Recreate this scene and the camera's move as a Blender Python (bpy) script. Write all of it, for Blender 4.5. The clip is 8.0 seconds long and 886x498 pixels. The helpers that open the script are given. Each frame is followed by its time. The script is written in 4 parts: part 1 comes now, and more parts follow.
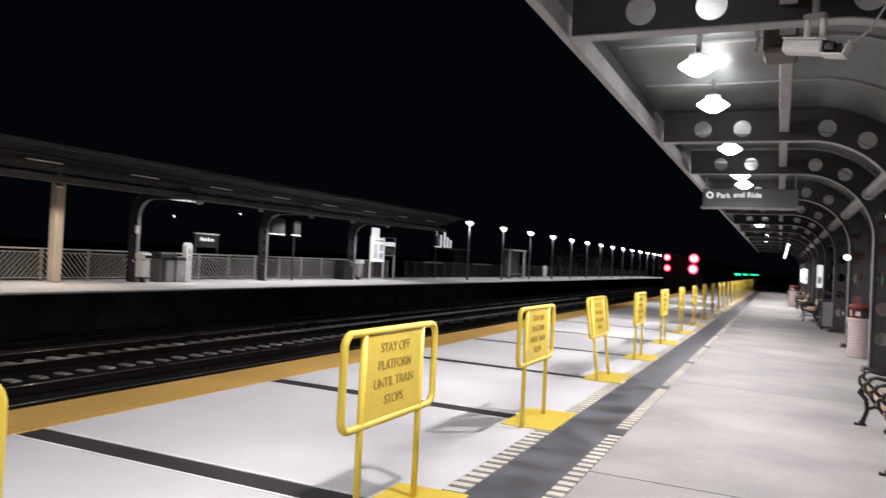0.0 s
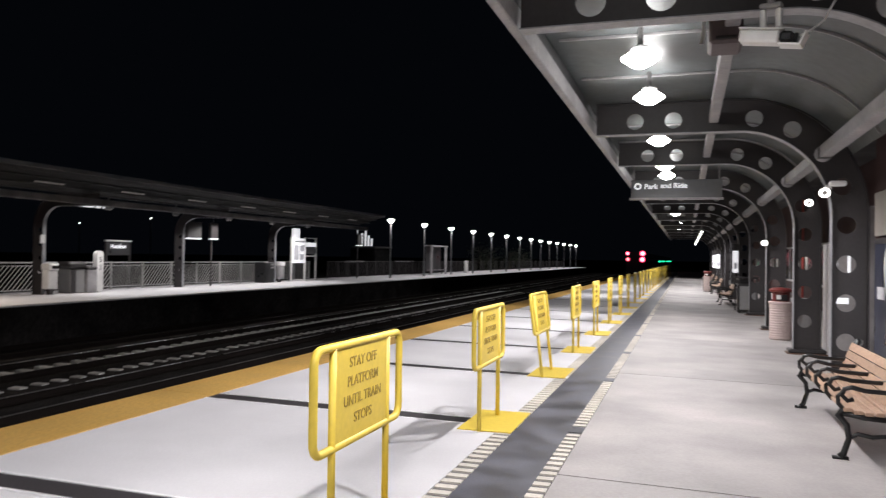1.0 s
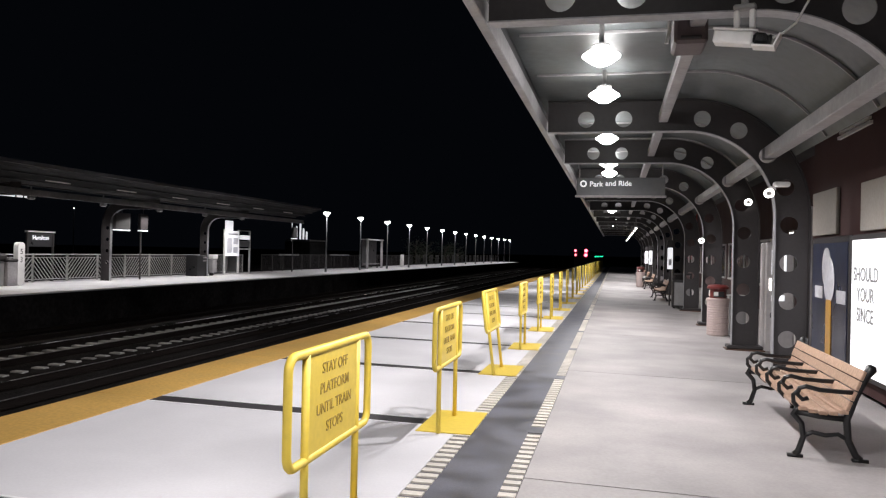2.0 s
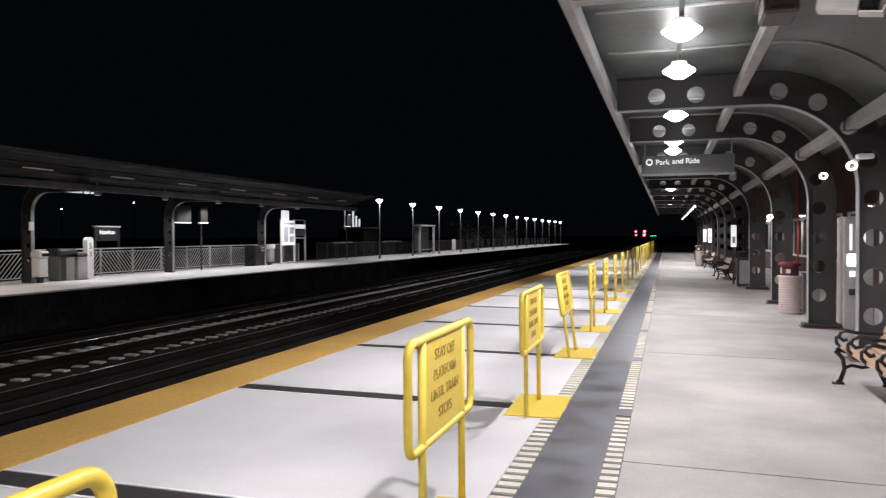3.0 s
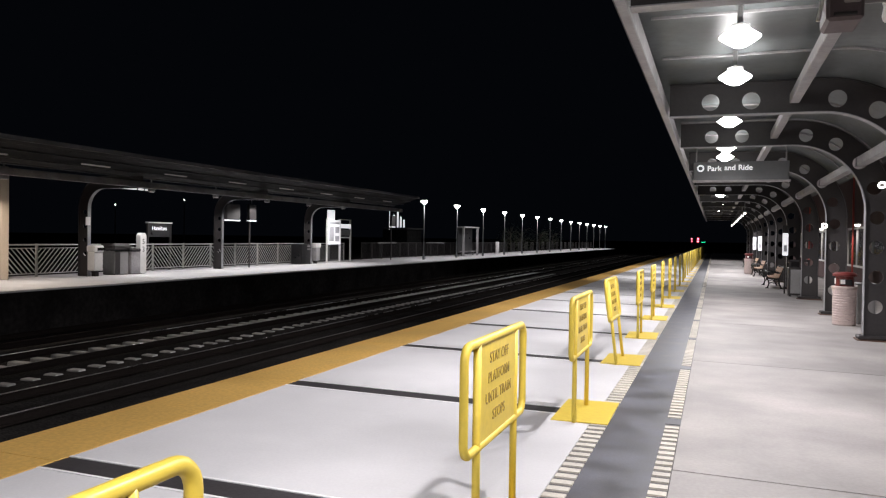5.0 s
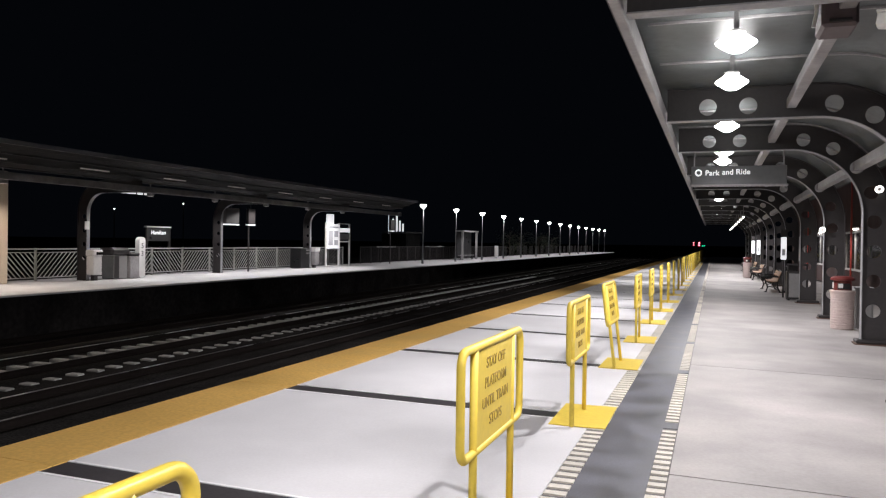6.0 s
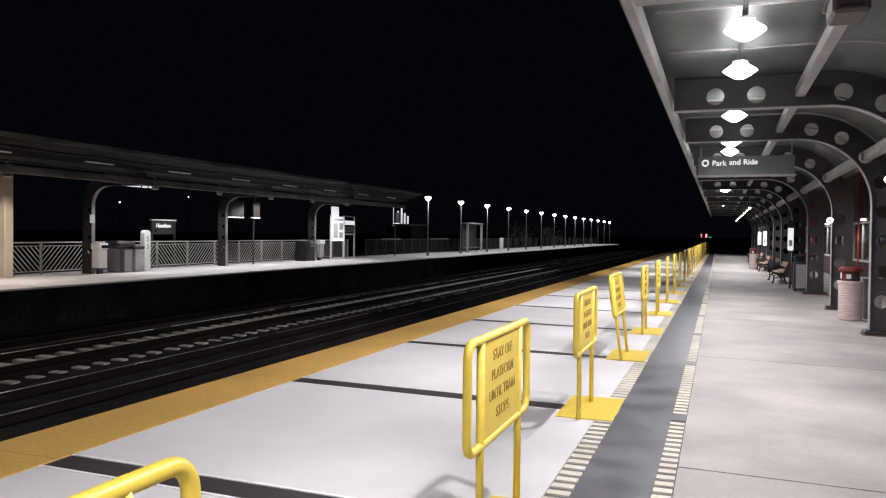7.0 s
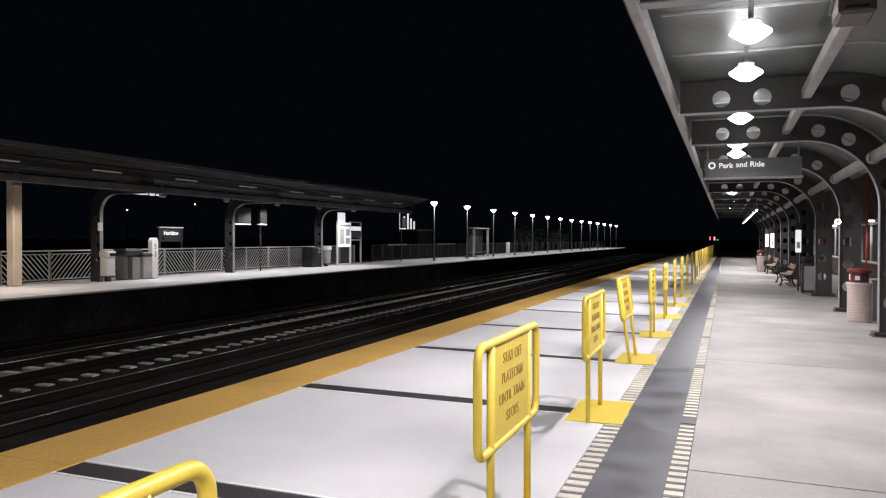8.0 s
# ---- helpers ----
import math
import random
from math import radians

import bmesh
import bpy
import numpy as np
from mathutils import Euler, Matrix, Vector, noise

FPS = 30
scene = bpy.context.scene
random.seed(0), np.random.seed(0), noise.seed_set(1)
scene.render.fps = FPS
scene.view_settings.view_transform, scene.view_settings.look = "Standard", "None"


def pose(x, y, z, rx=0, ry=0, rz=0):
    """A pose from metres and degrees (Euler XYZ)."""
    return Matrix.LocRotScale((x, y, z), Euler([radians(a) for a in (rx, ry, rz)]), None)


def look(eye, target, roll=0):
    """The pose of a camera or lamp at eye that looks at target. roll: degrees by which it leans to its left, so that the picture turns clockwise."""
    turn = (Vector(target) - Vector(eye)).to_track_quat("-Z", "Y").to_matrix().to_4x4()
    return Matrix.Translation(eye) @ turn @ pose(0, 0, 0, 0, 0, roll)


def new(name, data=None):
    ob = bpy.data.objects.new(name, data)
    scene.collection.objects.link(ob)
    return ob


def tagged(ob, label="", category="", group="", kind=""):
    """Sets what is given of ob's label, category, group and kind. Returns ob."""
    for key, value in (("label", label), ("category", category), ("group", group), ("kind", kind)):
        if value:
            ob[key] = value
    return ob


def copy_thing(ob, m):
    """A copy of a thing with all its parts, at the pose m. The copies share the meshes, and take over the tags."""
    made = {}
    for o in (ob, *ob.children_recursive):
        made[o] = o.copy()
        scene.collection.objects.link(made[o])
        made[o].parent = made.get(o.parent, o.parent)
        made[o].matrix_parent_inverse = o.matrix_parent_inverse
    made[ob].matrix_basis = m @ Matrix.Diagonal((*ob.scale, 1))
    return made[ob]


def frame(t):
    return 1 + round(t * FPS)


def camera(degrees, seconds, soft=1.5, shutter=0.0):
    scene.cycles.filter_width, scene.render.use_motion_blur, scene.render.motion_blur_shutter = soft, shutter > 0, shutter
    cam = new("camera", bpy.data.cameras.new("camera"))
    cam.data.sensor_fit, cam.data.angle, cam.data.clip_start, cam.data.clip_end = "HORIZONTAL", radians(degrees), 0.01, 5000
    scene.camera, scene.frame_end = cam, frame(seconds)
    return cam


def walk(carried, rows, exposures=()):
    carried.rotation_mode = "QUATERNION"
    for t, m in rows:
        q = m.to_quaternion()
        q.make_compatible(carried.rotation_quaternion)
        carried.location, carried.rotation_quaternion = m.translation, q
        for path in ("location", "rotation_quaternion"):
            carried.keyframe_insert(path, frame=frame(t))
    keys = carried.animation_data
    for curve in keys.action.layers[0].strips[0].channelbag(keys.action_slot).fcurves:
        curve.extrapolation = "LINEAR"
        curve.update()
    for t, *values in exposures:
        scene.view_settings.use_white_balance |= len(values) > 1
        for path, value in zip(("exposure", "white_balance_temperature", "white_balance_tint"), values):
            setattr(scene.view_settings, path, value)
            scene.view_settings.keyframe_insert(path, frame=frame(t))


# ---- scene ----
cam = camera(59.9, 8.0, 1.2, 0.5)
PATH = [
    (0, (1.452, -0.516, 1.79), (0.649, 1.316, 1.814), 2.9),
    (0.5, (1.21, -0.364, 1.826), (0.537, 1.52, 1.803), 2.4),
    (1, (1.038, -0.36, 1.832), (0.434, 1.546, 1.854), 0.8),
    (1.2, (0.962, -0.298, 1.827), (0.42, 1.627, 1.851), -0.2),
    (2.3, (0.614, -0.232, 1.879), (0.188, 1.722, 1.882), 1.5),
    (2.5, (0.534, -0.244, 1.861), (0.088, 1.705, 1.85), 1.1),
    (3, (0.366, -0.298, 1.871), (-0.194, 1.622, 1.838), -0.3),
    (3.5, (0.316, -0.284, 1.868), (-0.304, 1.617, 1.828), 1.3),
    (4, (0.294, -0.358, 1.881), (-0.366, 1.529, 1.814), 0.5),
    (4.5, (0.31, -0.401, 1.879), (-0.365, 1.481, 1.839), 0.8),
    (4.7, (0.303, -0.391, 1.885), (-0.362, 1.495, 1.85), 0.8),
    (5.8, (0.317, -0.387, 1.886), (-0.353, 1.497, 1.87), 0.9),
    (6, (0.325, -0.41, 1.897), (-0.339, 1.477, 1.878), 0.8),
    (6.5, (0.303, -0.322, 1.897), (-0.378, 1.558, 1.85), 0.1),
    (7, (0.296, -0.342, 1.884), (-0.38, 1.541, 1.845), 0.6),
    (7.5, (0.286, -0.38, 1.884), (-0.393, 1.501, 1.854), -0.3),
    (8, (0.288, -0.365, 1.881), (-0.403, 1.511, 1.855), 0.1),
]
walk(cam, [(t, look(eye, target, roll)) for t, eye, target, roll in PATH], [(0, 0.1), (8, 0.1)])

# ---- night sky and lamps ----
world = bpy.data.worlds.new("night_sky")
scene.world = world
world.use_nodes = True
world.node_tree.nodes["Background"].inputs[0].default_value = (0.25, 0.32, 0.5, 1)
world.node_tree.nodes["Background"].inputs[1].default_value = 0.0045


def lamp(name, x, y, z, watts, size, colour=(1.0, 0.965, 0.985), cone=159, aim=(0, 0, -1), blend=0.35):
    data = bpy.data.lights.new(name, "SPOT")
    data.spot_size, data.spot_blend = radians(cone), blend
    data.shadow_soft_size, data.energy, data.color = size, watts, colour
    ob = new(name, data)
    ob.matrix_world = look((x, y, z), (x + aim[0], y + aim[1] + 0.001, z + aim[2]))
    return ob


# canopy lamps over the near platform, lamps across the tracks
# the first four and the one at 25.2 stand unseen, added for light
NEAR_LAMPS = [-8.3, -4.1, 0.1, 4.2, 8.49, 10.62, 14.65, 18.8, 20.9, 25.2, 38.2, 48.0, 55.3]
for y in NEAR_LAMPS:
    power = 1.0 if y < 20 else 1.6 if y < 30 else 2.4  # boosted beyond 20 m, where lamps stand wider apart, to brighten the floor
    lamp("canopy_light", 0.52, y, 3.92, 385 * power ** 0.5, 0.07)
    # second spot from the same fixture, added to brighten the slabs
    lamp("canopy_side_light", 0.48, y, 3.92, 520 * power, 0.07, cone=68, aim=(-1.5, 0, -1), blend=0.9)
for y in (45.2, 54, 62.8, 71.6, 80.4):
    lamp("strip_light", 1.85, y, 3.4, 420, 0.2)
# 24.5 is an added lamp without a known fixture; it brightens the recess
WINDOW_LAMPS = [24.5, 35.6, 47.0]
for y in WINDOW_LAMPS:
    lamp("window_light", 5.45, y, 2.58, 70, 0.1, (1.0, 0.93, 0.86))
FAR_POLES = [61.0 + 8.89 * i for i in range(14)]
for y in FAR_POLES:
    lamp("pole_light", -22.64, y, 4.8, 520, 0.15)
# only 28.2 has a known source; the rest are added to brighten the platform
FAR_LAMPS = [10.5, 15.5, 20.5, 28.2, 33.0, 37.8, 42.6, 47.4]
for y in FAR_LAMPS:
    lamp("far_canopy_fill", -23.9, y, 3.74, 500, 0.1, (1.0, 0.86, 0.74) if y < 25 else (1.0, 0.965, 0.96))


# ---- materials ----
def material(name, colour, rough=0.6, metal=0.0, grain=0.12, scale=12.0, big=0.18, bump=0.15, emit=0.0, random_tone=0.0, spec=0.5, big_scale=0.7):
    """Painted or mineral surface: fine grain, large stains and a little relief."""
    m = bpy.data.materials.new(name)
    m.use_nodes = True
    n, l = m.node_tree.nodes, m.node_tree.links
    b = n["Principled BSDF"]
    b.inputs["Roughness"].default_value, b.inputs["Metallic"].default_value = rough, metal
    b.inputs["Specular IOR Level"].default_value = spec
    if emit:
        b.inputs["Base Color"].default_value = (*colour, 1)
        b.inputs["Emission Color"].default_value = (*colour, 1)
        b.inputs["Emission Strength"].default_value = emit
        return m
    tc = n.new("ShaderNodeTexCoord")
    geo = n.new("ShaderNodeNewGeometry")
    fine, large = n.new("ShaderNodeTexNoise"), n.new("ShaderNodeTexNoise")
    fine.inputs["Scale"].default_value, large.inputs["Scale"].default_value = scale, big_scale
    fine.inputs["Detail"].default_value, large.inputs["Detail"].default_value = 6, 5
    l.new(geo.outputs["Position"], large.inputs["Vector"])
    l.new(geo.outputs["Position"], fine.inputs["Vector"])
    mr1, mr2 = n.new("ShaderNodeMapRange"), n.new("ShaderNodeMapRange")
    for mr, src, amount in ((mr1, fine, grain), (mr2, large, big)):
        mr.inputs["From Min"].default_value, mr.inputs["From Max"].default_value = 0.3, 0.7
        mr.inputs["To Min"].default_value, mr.inputs["To Max"].default_value = 1 - amount, 1 + amount
        l.new(src.outputs["Fac"], mr.inputs["Value"])
    mul = n.new("ShaderNodeMath")
    mul.operation = "MULTIPLY"
    l.new(mr1.outputs[0], mul.inputs[0])
    l.new(mr2.outputs[0], mul.inputs[1])
    tone = mul
    if random_tone:
        info, mr3, mul2 = n.new("ShaderNodeObjectInfo"), n.new("ShaderNodeMapRange"), n.new("ShaderNodeMath")
        mr3.inputs["To Min"].default_value, mr3.inputs["To Max"].default_value = 1 - random_tone, 1 + random_tone
        l.new(info.outputs["Random"], mr3.inputs["Value"])
        mul2.operation = "MULTIPLY"
        l.new(mul.outputs[0], mul2.inputs[0])
        l.new(mr3.outputs[0], mul2.inputs[1])
        tone = mul2
    mix = n.new("ShaderNodeVectorMath")
    mix.operation = "SCALE"
    mix.inputs[0].default_value = colour
    l.new(tone.outputs[0], mix.inputs["Scale"])
    l.new(mix.outputs[0], b.inputs["Base Color"])
    rr = n.new("ShaderNodeMapRange")
    rr.inputs["From Min"].default_value, rr.inputs["From Max"].default_value = 0.3, 0.7
    rr.inputs["To Min"].default_value, rr.inputs["To Max"].default_value = max(0.03, rough - 0.1), min(1, rough + 0.1)
    l.new(large.outputs["Fac"], rr.inputs["Value"])
    l.new(rr.outputs[0], b.inputs["Roughness"])
    if bump:
        bp = n.new("ShaderNodeBump")
        bp.inputs["Strength"].default_value, bp.inputs["Distance"].default_value = bump, 0.01
        l.new(fine.outputs["Fac"], bp.inputs["Height"])
        l.new(bp.outputs[0], b.inputs["Normal"])
    return m


CONCRETE = material("pale_concrete", (0.64, 0.628, 0.645), 0.75, grain=0.03, scale=40, big=0.09, bump=0.06, random_tone=0.05)
WALKWAY = material("worn_walkway_concrete", (0.338, 0.316, 0.309), 0.7, grain=0.06, scale=30, big=0.32, random_tone=0.06, big_scale=0.6)
DARKBAND = material("dark_joint_strip", (0.047, 0.042, 0.045), 0.55, grain=0.2, scale=30, big=0.25)
ASPHALT = material("grey_rubber_walk_strip", (0.074, 0.076, 0.094), 0.5, grain=0.15, scale=60, big=0.55, big_scale=2.1)
TACTILE = material("ochre_tactile_paint", (0.60, 0.362, 0.10), 0.6, grain=0.12, scale=25, big=0.12, random_tone=0.05)
RIDGE = material("cream_ridge_paint", (0.60, 0.56, 0.50), 0.7, grain=0.1, scale=40, big=0.2)
RIDGE_GAP = material("dark_ridge_gap", (0.135, 0.125, 0.125), 0.8, grain=0.15, scale=40, big=0.3)
YELLOW = material("yellow_paint", (0.78, 0.575, 0.08), 0.45, grain=0.05, scale=20, big=0.06, bump=0.05, random_tone=0.05)
LETTER = material("dark_olive_lettering", (0.35, 0.235, 0.04), 0.5, grain=0.1)
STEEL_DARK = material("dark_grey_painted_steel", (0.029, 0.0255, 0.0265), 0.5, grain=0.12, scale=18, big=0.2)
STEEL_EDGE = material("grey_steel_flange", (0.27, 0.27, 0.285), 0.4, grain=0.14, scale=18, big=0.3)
STEEL_LIGHT = material("light_grey_painted_beam", (0.29, 0.28, 0.285), 0.5, grain=0.12, scale=15, big=0.3, big_scale=1.6)
DECK = material("grey_metal_roof_deck", (0.078, 0.087, 0.089), 0.45, grain=0.16, scale=8, big=0.4, big_scale=1.3)
ROOF_TOP = material("weathered_roof_sheet", (0.03, 0.03, 0.032), 0.6)
FAR_STEEL = material("dark_purlin_steel", (0.10, 0.097, 0.097), 0.6, grain=0.2, scale=6, big=0.5)
FAR_ROOF = material("near_black_roof_soffit", (0.010, 0.010, 0.0105), 0.7, spec=0.2, grain=0.3, scale=3, big=0.4)
BLACK_IRON = material("black_cast_iron", (0.012, 0.012, 0.013), 0.35, grain=0.1, scale=40)
BENCH_WOOD = material("tan_bench_slat", (0.42, 0.28, 0.20), 0.5, grain=0.2, scale=30, big=0.15, random_tone=0.12)
BALLAST = material("dark_ballast", (0.036, 0.033, 0.032), 0.95, grain=0.5, scale=22, big=0.3, bump=1.0, spec=0.0)
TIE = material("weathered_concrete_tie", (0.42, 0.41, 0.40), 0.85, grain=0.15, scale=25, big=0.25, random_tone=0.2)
TIE_BLACK = material("near-black_tie", (0.012, 0.011, 0.011), 0.9, grain=0.15, scale=25, big=0.25, random_tone=0.2, spec=0.0)
RAIL = material("glint_rail_steel", (0.62, 0.61, 0.6), 0.3, metal=0.95, grain=0.15, scale=20)
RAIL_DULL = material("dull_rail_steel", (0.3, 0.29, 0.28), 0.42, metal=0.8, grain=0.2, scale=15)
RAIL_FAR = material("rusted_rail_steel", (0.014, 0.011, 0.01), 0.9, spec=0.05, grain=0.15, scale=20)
WALL_DARK = material("near_black_platform_wall", (0.022, 0.02, 0.02), 0.95, spec=0.0, grain=0.3, scale=6, big=0.4)
EARTH = material("dark_ground", (0.012, 0.012, 0.012), 0.95, spec=0.0, grain=0.3, scale=3, big=0.3)
BRICK = material("red_brown_brick", (0.042, 0.013, 0.012), 0.75, grain=0.15, scale=25, big=0.2, random_tone=0.2)
CREAM = material("cream_masonry", (0.55, 0.47, 0.37), 0.75, grain=0.08, scale=25, big=0.12)
WHITE_FRAME = material("white_painted_frame", (0.55, 0.54, 0.53), 0.5, grain=0.05)
BIN_BODY = material("pinkish_beige_fluted_bin", (0.46, 0.37, 0.35), 0.6, grain=0.08, scale=30)
BIN_RED = material("brick_red_plastic", (0.12, 0.02, 0.018), 0.4, grain=0.06)
GREY_PANEL = material("grey_panel", (0.24, 0.235, 0.235), 0.5, grain=0.08)
WHITE_PANEL = material("white_panel", (0.72, 0.71, 0.70), 0.5, grain=0.05)
NAVY = material("navy_poster", (0.014, 0.02, 0.05), 0.3, grain=0.1)
ORANGE = material("amber_print", (0.62, 0.33, 0.06), 0.4, grain=0.1)
PALE_PRINT = material("pale_print", (0.62, 0.62, 0.66), 0.4, grain=0.1)
SIGN_GREY = material("grey_sign_face", (0.13, 0.135, 0.14), 0.35, grain=0.05)
SIGN_DARK = material("dark_sign_face", (0.03, 0.03, 0.032), 0.35, grain=0.05)
WHITE_LETTER = material("white_lettering", (0.85, 0.85, 0.86), 0.5, grain=0.02)
FENCE = material("grey_galvanised_fence", (0.42, 0.41, 0.40), 0.5, metal=0.2, grain=0.1)
BARK = material("grey_bark", (0.09, 0.075, 0.06), 0.9, grain=0.3, scale=12)
LEAF = material("dull_night_leaf", (0.07, 0.085, 0.05), 0.7, grain=0.3, scale=6, random_tone=0.2)
TRAIN_SKIN = material("dull_stainless_train_skin", (0.06, 0.06, 0.065), 0.45, metal=0.6, grain=0.1)
TRAIN_DARK = material("black_train_glass", (0.01, 0.01, 0.012), 0.15, grain=0.1)
LAMP_WHITE = material("lit_lamp_lens", (1.0, 0.98, 0.97), emit=30)
LAMP_POLE = material("lit_pole_lamp", (1.0, 0.99, 0.95), emit=12)
LAMP_WALL = material("lit_wall_lamp", (1.0, 0.96, 0.9), emit=7)
DIM_GLOW = material("dim_glow", (1.0, 0.95, 0.9), emit=0.06)
PALE_STEEL = material("brushed_pale_steel", (0.42, 0.40, 0.40), 0.4, metal=0.3, grain=0.08)
MAROON = material("dark_maroon_paint", (0.105, 0.08, 0.082), 0.6, grain=0.1)
PIPE_RED = material("red_painted_pipe", (0.38, 0.045, 0.035), 0.45, grain=0.1)
RUST = material("rust-stained_steel", (0.11, 0.062, 0.045), 0.8, grain=0.3, scale=20, big=0.3)
BEIGE = material("beige_panel", (0.3, 0.275, 0.245), 0.6, grain=0.08, scale=20, big=0.15)
LIT_PANEL = material("lit_notice_panel", (0.95, 0.96, 1.0), emit=0.7)
LIT_SHEET = material("lit_advert_sheet", (0.93, 0.93, 0.97), emit=0.75)
LIT_SIGN = material("lit_sign_letters", (0.95, 0.97, 1.0), emit=0.8)
# halo colour: a glowing ring paints the red bloom around the tail lights
RED_HALO = material("red_halo_ring", (1.0, 0.02, 0.09), emit=2.2)
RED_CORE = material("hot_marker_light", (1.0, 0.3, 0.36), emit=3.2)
PINK_LIGHT = material("pale_pink_light", (1.0, 0.45, 0.45), emit=1.5)
GREEN_LIGHT = material("green_side_lights", (0.02, 1.0, 0.45), emit=1.6)


# ---- mesh helpers ----
def box(bm, x0, x1, y0, y1, z0, z1, m=None):
    vs = [bm.verts.new((m @ Vector((x, y, z))) if m else (x, y, z)) for x in (x0, x1) for y in (y0, y1) for z in (z0, z1)]
    for f in ((0, 1, 3, 2), (4, 6, 7, 5), (0, 4, 5, 1), (2, 3, 7, 6), (0, 2, 6, 4), (1, 5, 7, 3)):
        bm.faces.new([vs[i] for i in f])


def soft_box(x0, x1, y0, y1, z0, z1, r=0.01, seg=1):
    bm = bmesh.new()
    box(bm, x0, x1, y0, y1, z0, z1)
    bmesh.ops.bevel(bm, geom=bm.edges[:], offset=r, segments=seg, affect="EDGES", profile=0.5)
    return bm


def tube(bm, pts, r, seg=8, closed=False):
    """A round bar along a run of points."""
    pts = [Vector(p) for p in pts]
    rings, n = [], len(pts)
    up = None
    for i, p in enumerate(pts):
        a = pts[(i - 1) % n] if closed or i else p
        b = pts[(i + 1) % n] if closed or i < n - 1 else p
        d = (b - a).normalized()
        if up is None:
            up = d.orthogonal().normalized()
        up = (up - d * up.dot(d)).normalized()
        side = d.cross(up)
        rad = r[i] if isinstance(r, (list, tuple)) else r
        rings.append([bm.verts.new(p + (up * math.cos(t) + side * math.sin(t)) * rad) for t in (2 * math.pi * k / seg for k in range(seg))])
    for i in range(n if closed else n - 1):
        A, B = rings[i], rings[(i + 1) % n]
        for k in range(seg):
            bm.faces.new((A[k], A[(k + 1) % seg], B[(k + 1) % seg], B[k]))
    if not closed:
        bm.faces.new(rings[0][::-1])
        bm.faces.new(rings[-1])


def lathe(bm, prof, cx=0, cy=0, seg=20):
    """A turned body from (radius, height) pairs."""
    rings = [[bm.verts.new((cx + r * math.cos(2 * math.pi * k / seg), cy + r * math.sin(2 * math.pi * k / seg), z)) for k in range(seg)] for r, z in prof]
    for A, B in zip(rings, rings[1:]):
        for k in range(seg):
            bm.faces.new((A[k], A[(k + 1) % seg], B[(k + 1) % seg], B[k]))
    bm.faces.new(rings[0][::-1])
    bm.faces.new(rings[-1])


def rounded(w, h, r, seg=5):
    """Points of a rounded rectangle centred on 0 in (u, v)."""
    out = []
    for cx, cy, a0 in ((w / 2 - r, h / 2 - r, 0), (-w / 2 + r, h / 2 - r, 90), (-w / 2 + r, -h / 2 + r, 180), (w / 2 - r, -h / 2 + r, 270)):
        for k in range(seg + 1):
            a = radians(a0 + 90 * k / seg)
            out.append((cx + r * math.cos(a), cy + r * math.sin(a)))
    return out


def part(name, bm, mat, parent=None, label="", smooth=False):
    bmesh.ops.recalc_face_normals(bm, faces=bm.faces[:])
    me = bpy.data.meshes.new(name)
    bm.to_mesh(me)
    bm.free()
    me.materials.append(mat)
    if smooth:
        me.polygons.foreach_set("use_smooth", [True] * len(me.polygons))
    ob = new(name, me)
    ob.parent = parent
    return tagged(ob, label)


def boxpart(name, dims, mat, parent=None, label="", r=0.0):
    if r:
        return part(name, soft_box(*dims, r), mat, parent, label)
    bm = bmesh.new()
    box(bm, *dims)
    return part(name, bm, mat, parent, label)


def thing(name, label, category, x=0, y=0, z=0, rz=0, group="", kind=""):
    ob = new(name)
    ob.empty_display_size = 0.2
    ob.matrix_world = pose(x, y, z, 0, 0, rz)
    return tagged(ob, label, category, group, kind)


def again(ob, name, parent, m):
    """One more piece on the same mesh."""
    o = new(name, ob.data)
    o.parent = parent
    o.matrix_basis = m
    return o


def lettering(text, size, mat, parent, m, name="lettering", squeeze=1.0, weight=0.008):
    cu = bpy.data.curves.new(name, "FONT")
    cu.body, cu.size, cu.align_x, cu.align_y, cu.extrude, cu.offset = text, size, "CENTER", "CENTER", 0.002, size * weight
    tmp = new("lettering_source", cu)
    me = bpy.data.meshes.new_from_object(tmp.evaluated_get(bpy.context.evaluated_depsgraph_get()))
    bpy.data.objects.remove(tmp)
    bpy.data.curves.remove(cu)
    me.materials.clear()
    me.materials.append(mat)
    ob = new(name, me)
    ob.parent = parent
    ob.matrix_basis = m @ Matrix.Diagonal((squeeze, 1, 1, 1))
    return ob


# ---- ground and track bed ----
def ground():
    bm = bmesh.new()
    box(bm, -3000, 3000, -1500, 4500, -3.0, -1.75)
    tagged(part("ground", bm, EARTH), "dark night ground beyond the station", "ground", kind="structure")
    bm = bmesh.new()
    ys = [-60, -20, 0] + list(np.arange(2, 60, 0.5)) + [80, 120, 200, 400, 900]
    xs = list(np.arange(-20.9, -5.4, 0.35))
    grid = [[bm.verts.new((x, y, -1.47 + 0.035 * noise.noise((x * 3, y * 3, 0)))) for x in xs] for y in ys]
    for a, b in zip(grid, grid[1:]):
        for i in range(len(xs) - 1):
            bm.faces.new((a[i], a[i + 1], b[i + 1], b[i]))
    tagged(part("track_bed", bm, BALLAST), "dark stone ballast between the platforms", "ballast", kind="structure")


TRACKS = [(-7.35, 0), (-11.7, 1), (-15.7, 2), (-19.0, 3)]


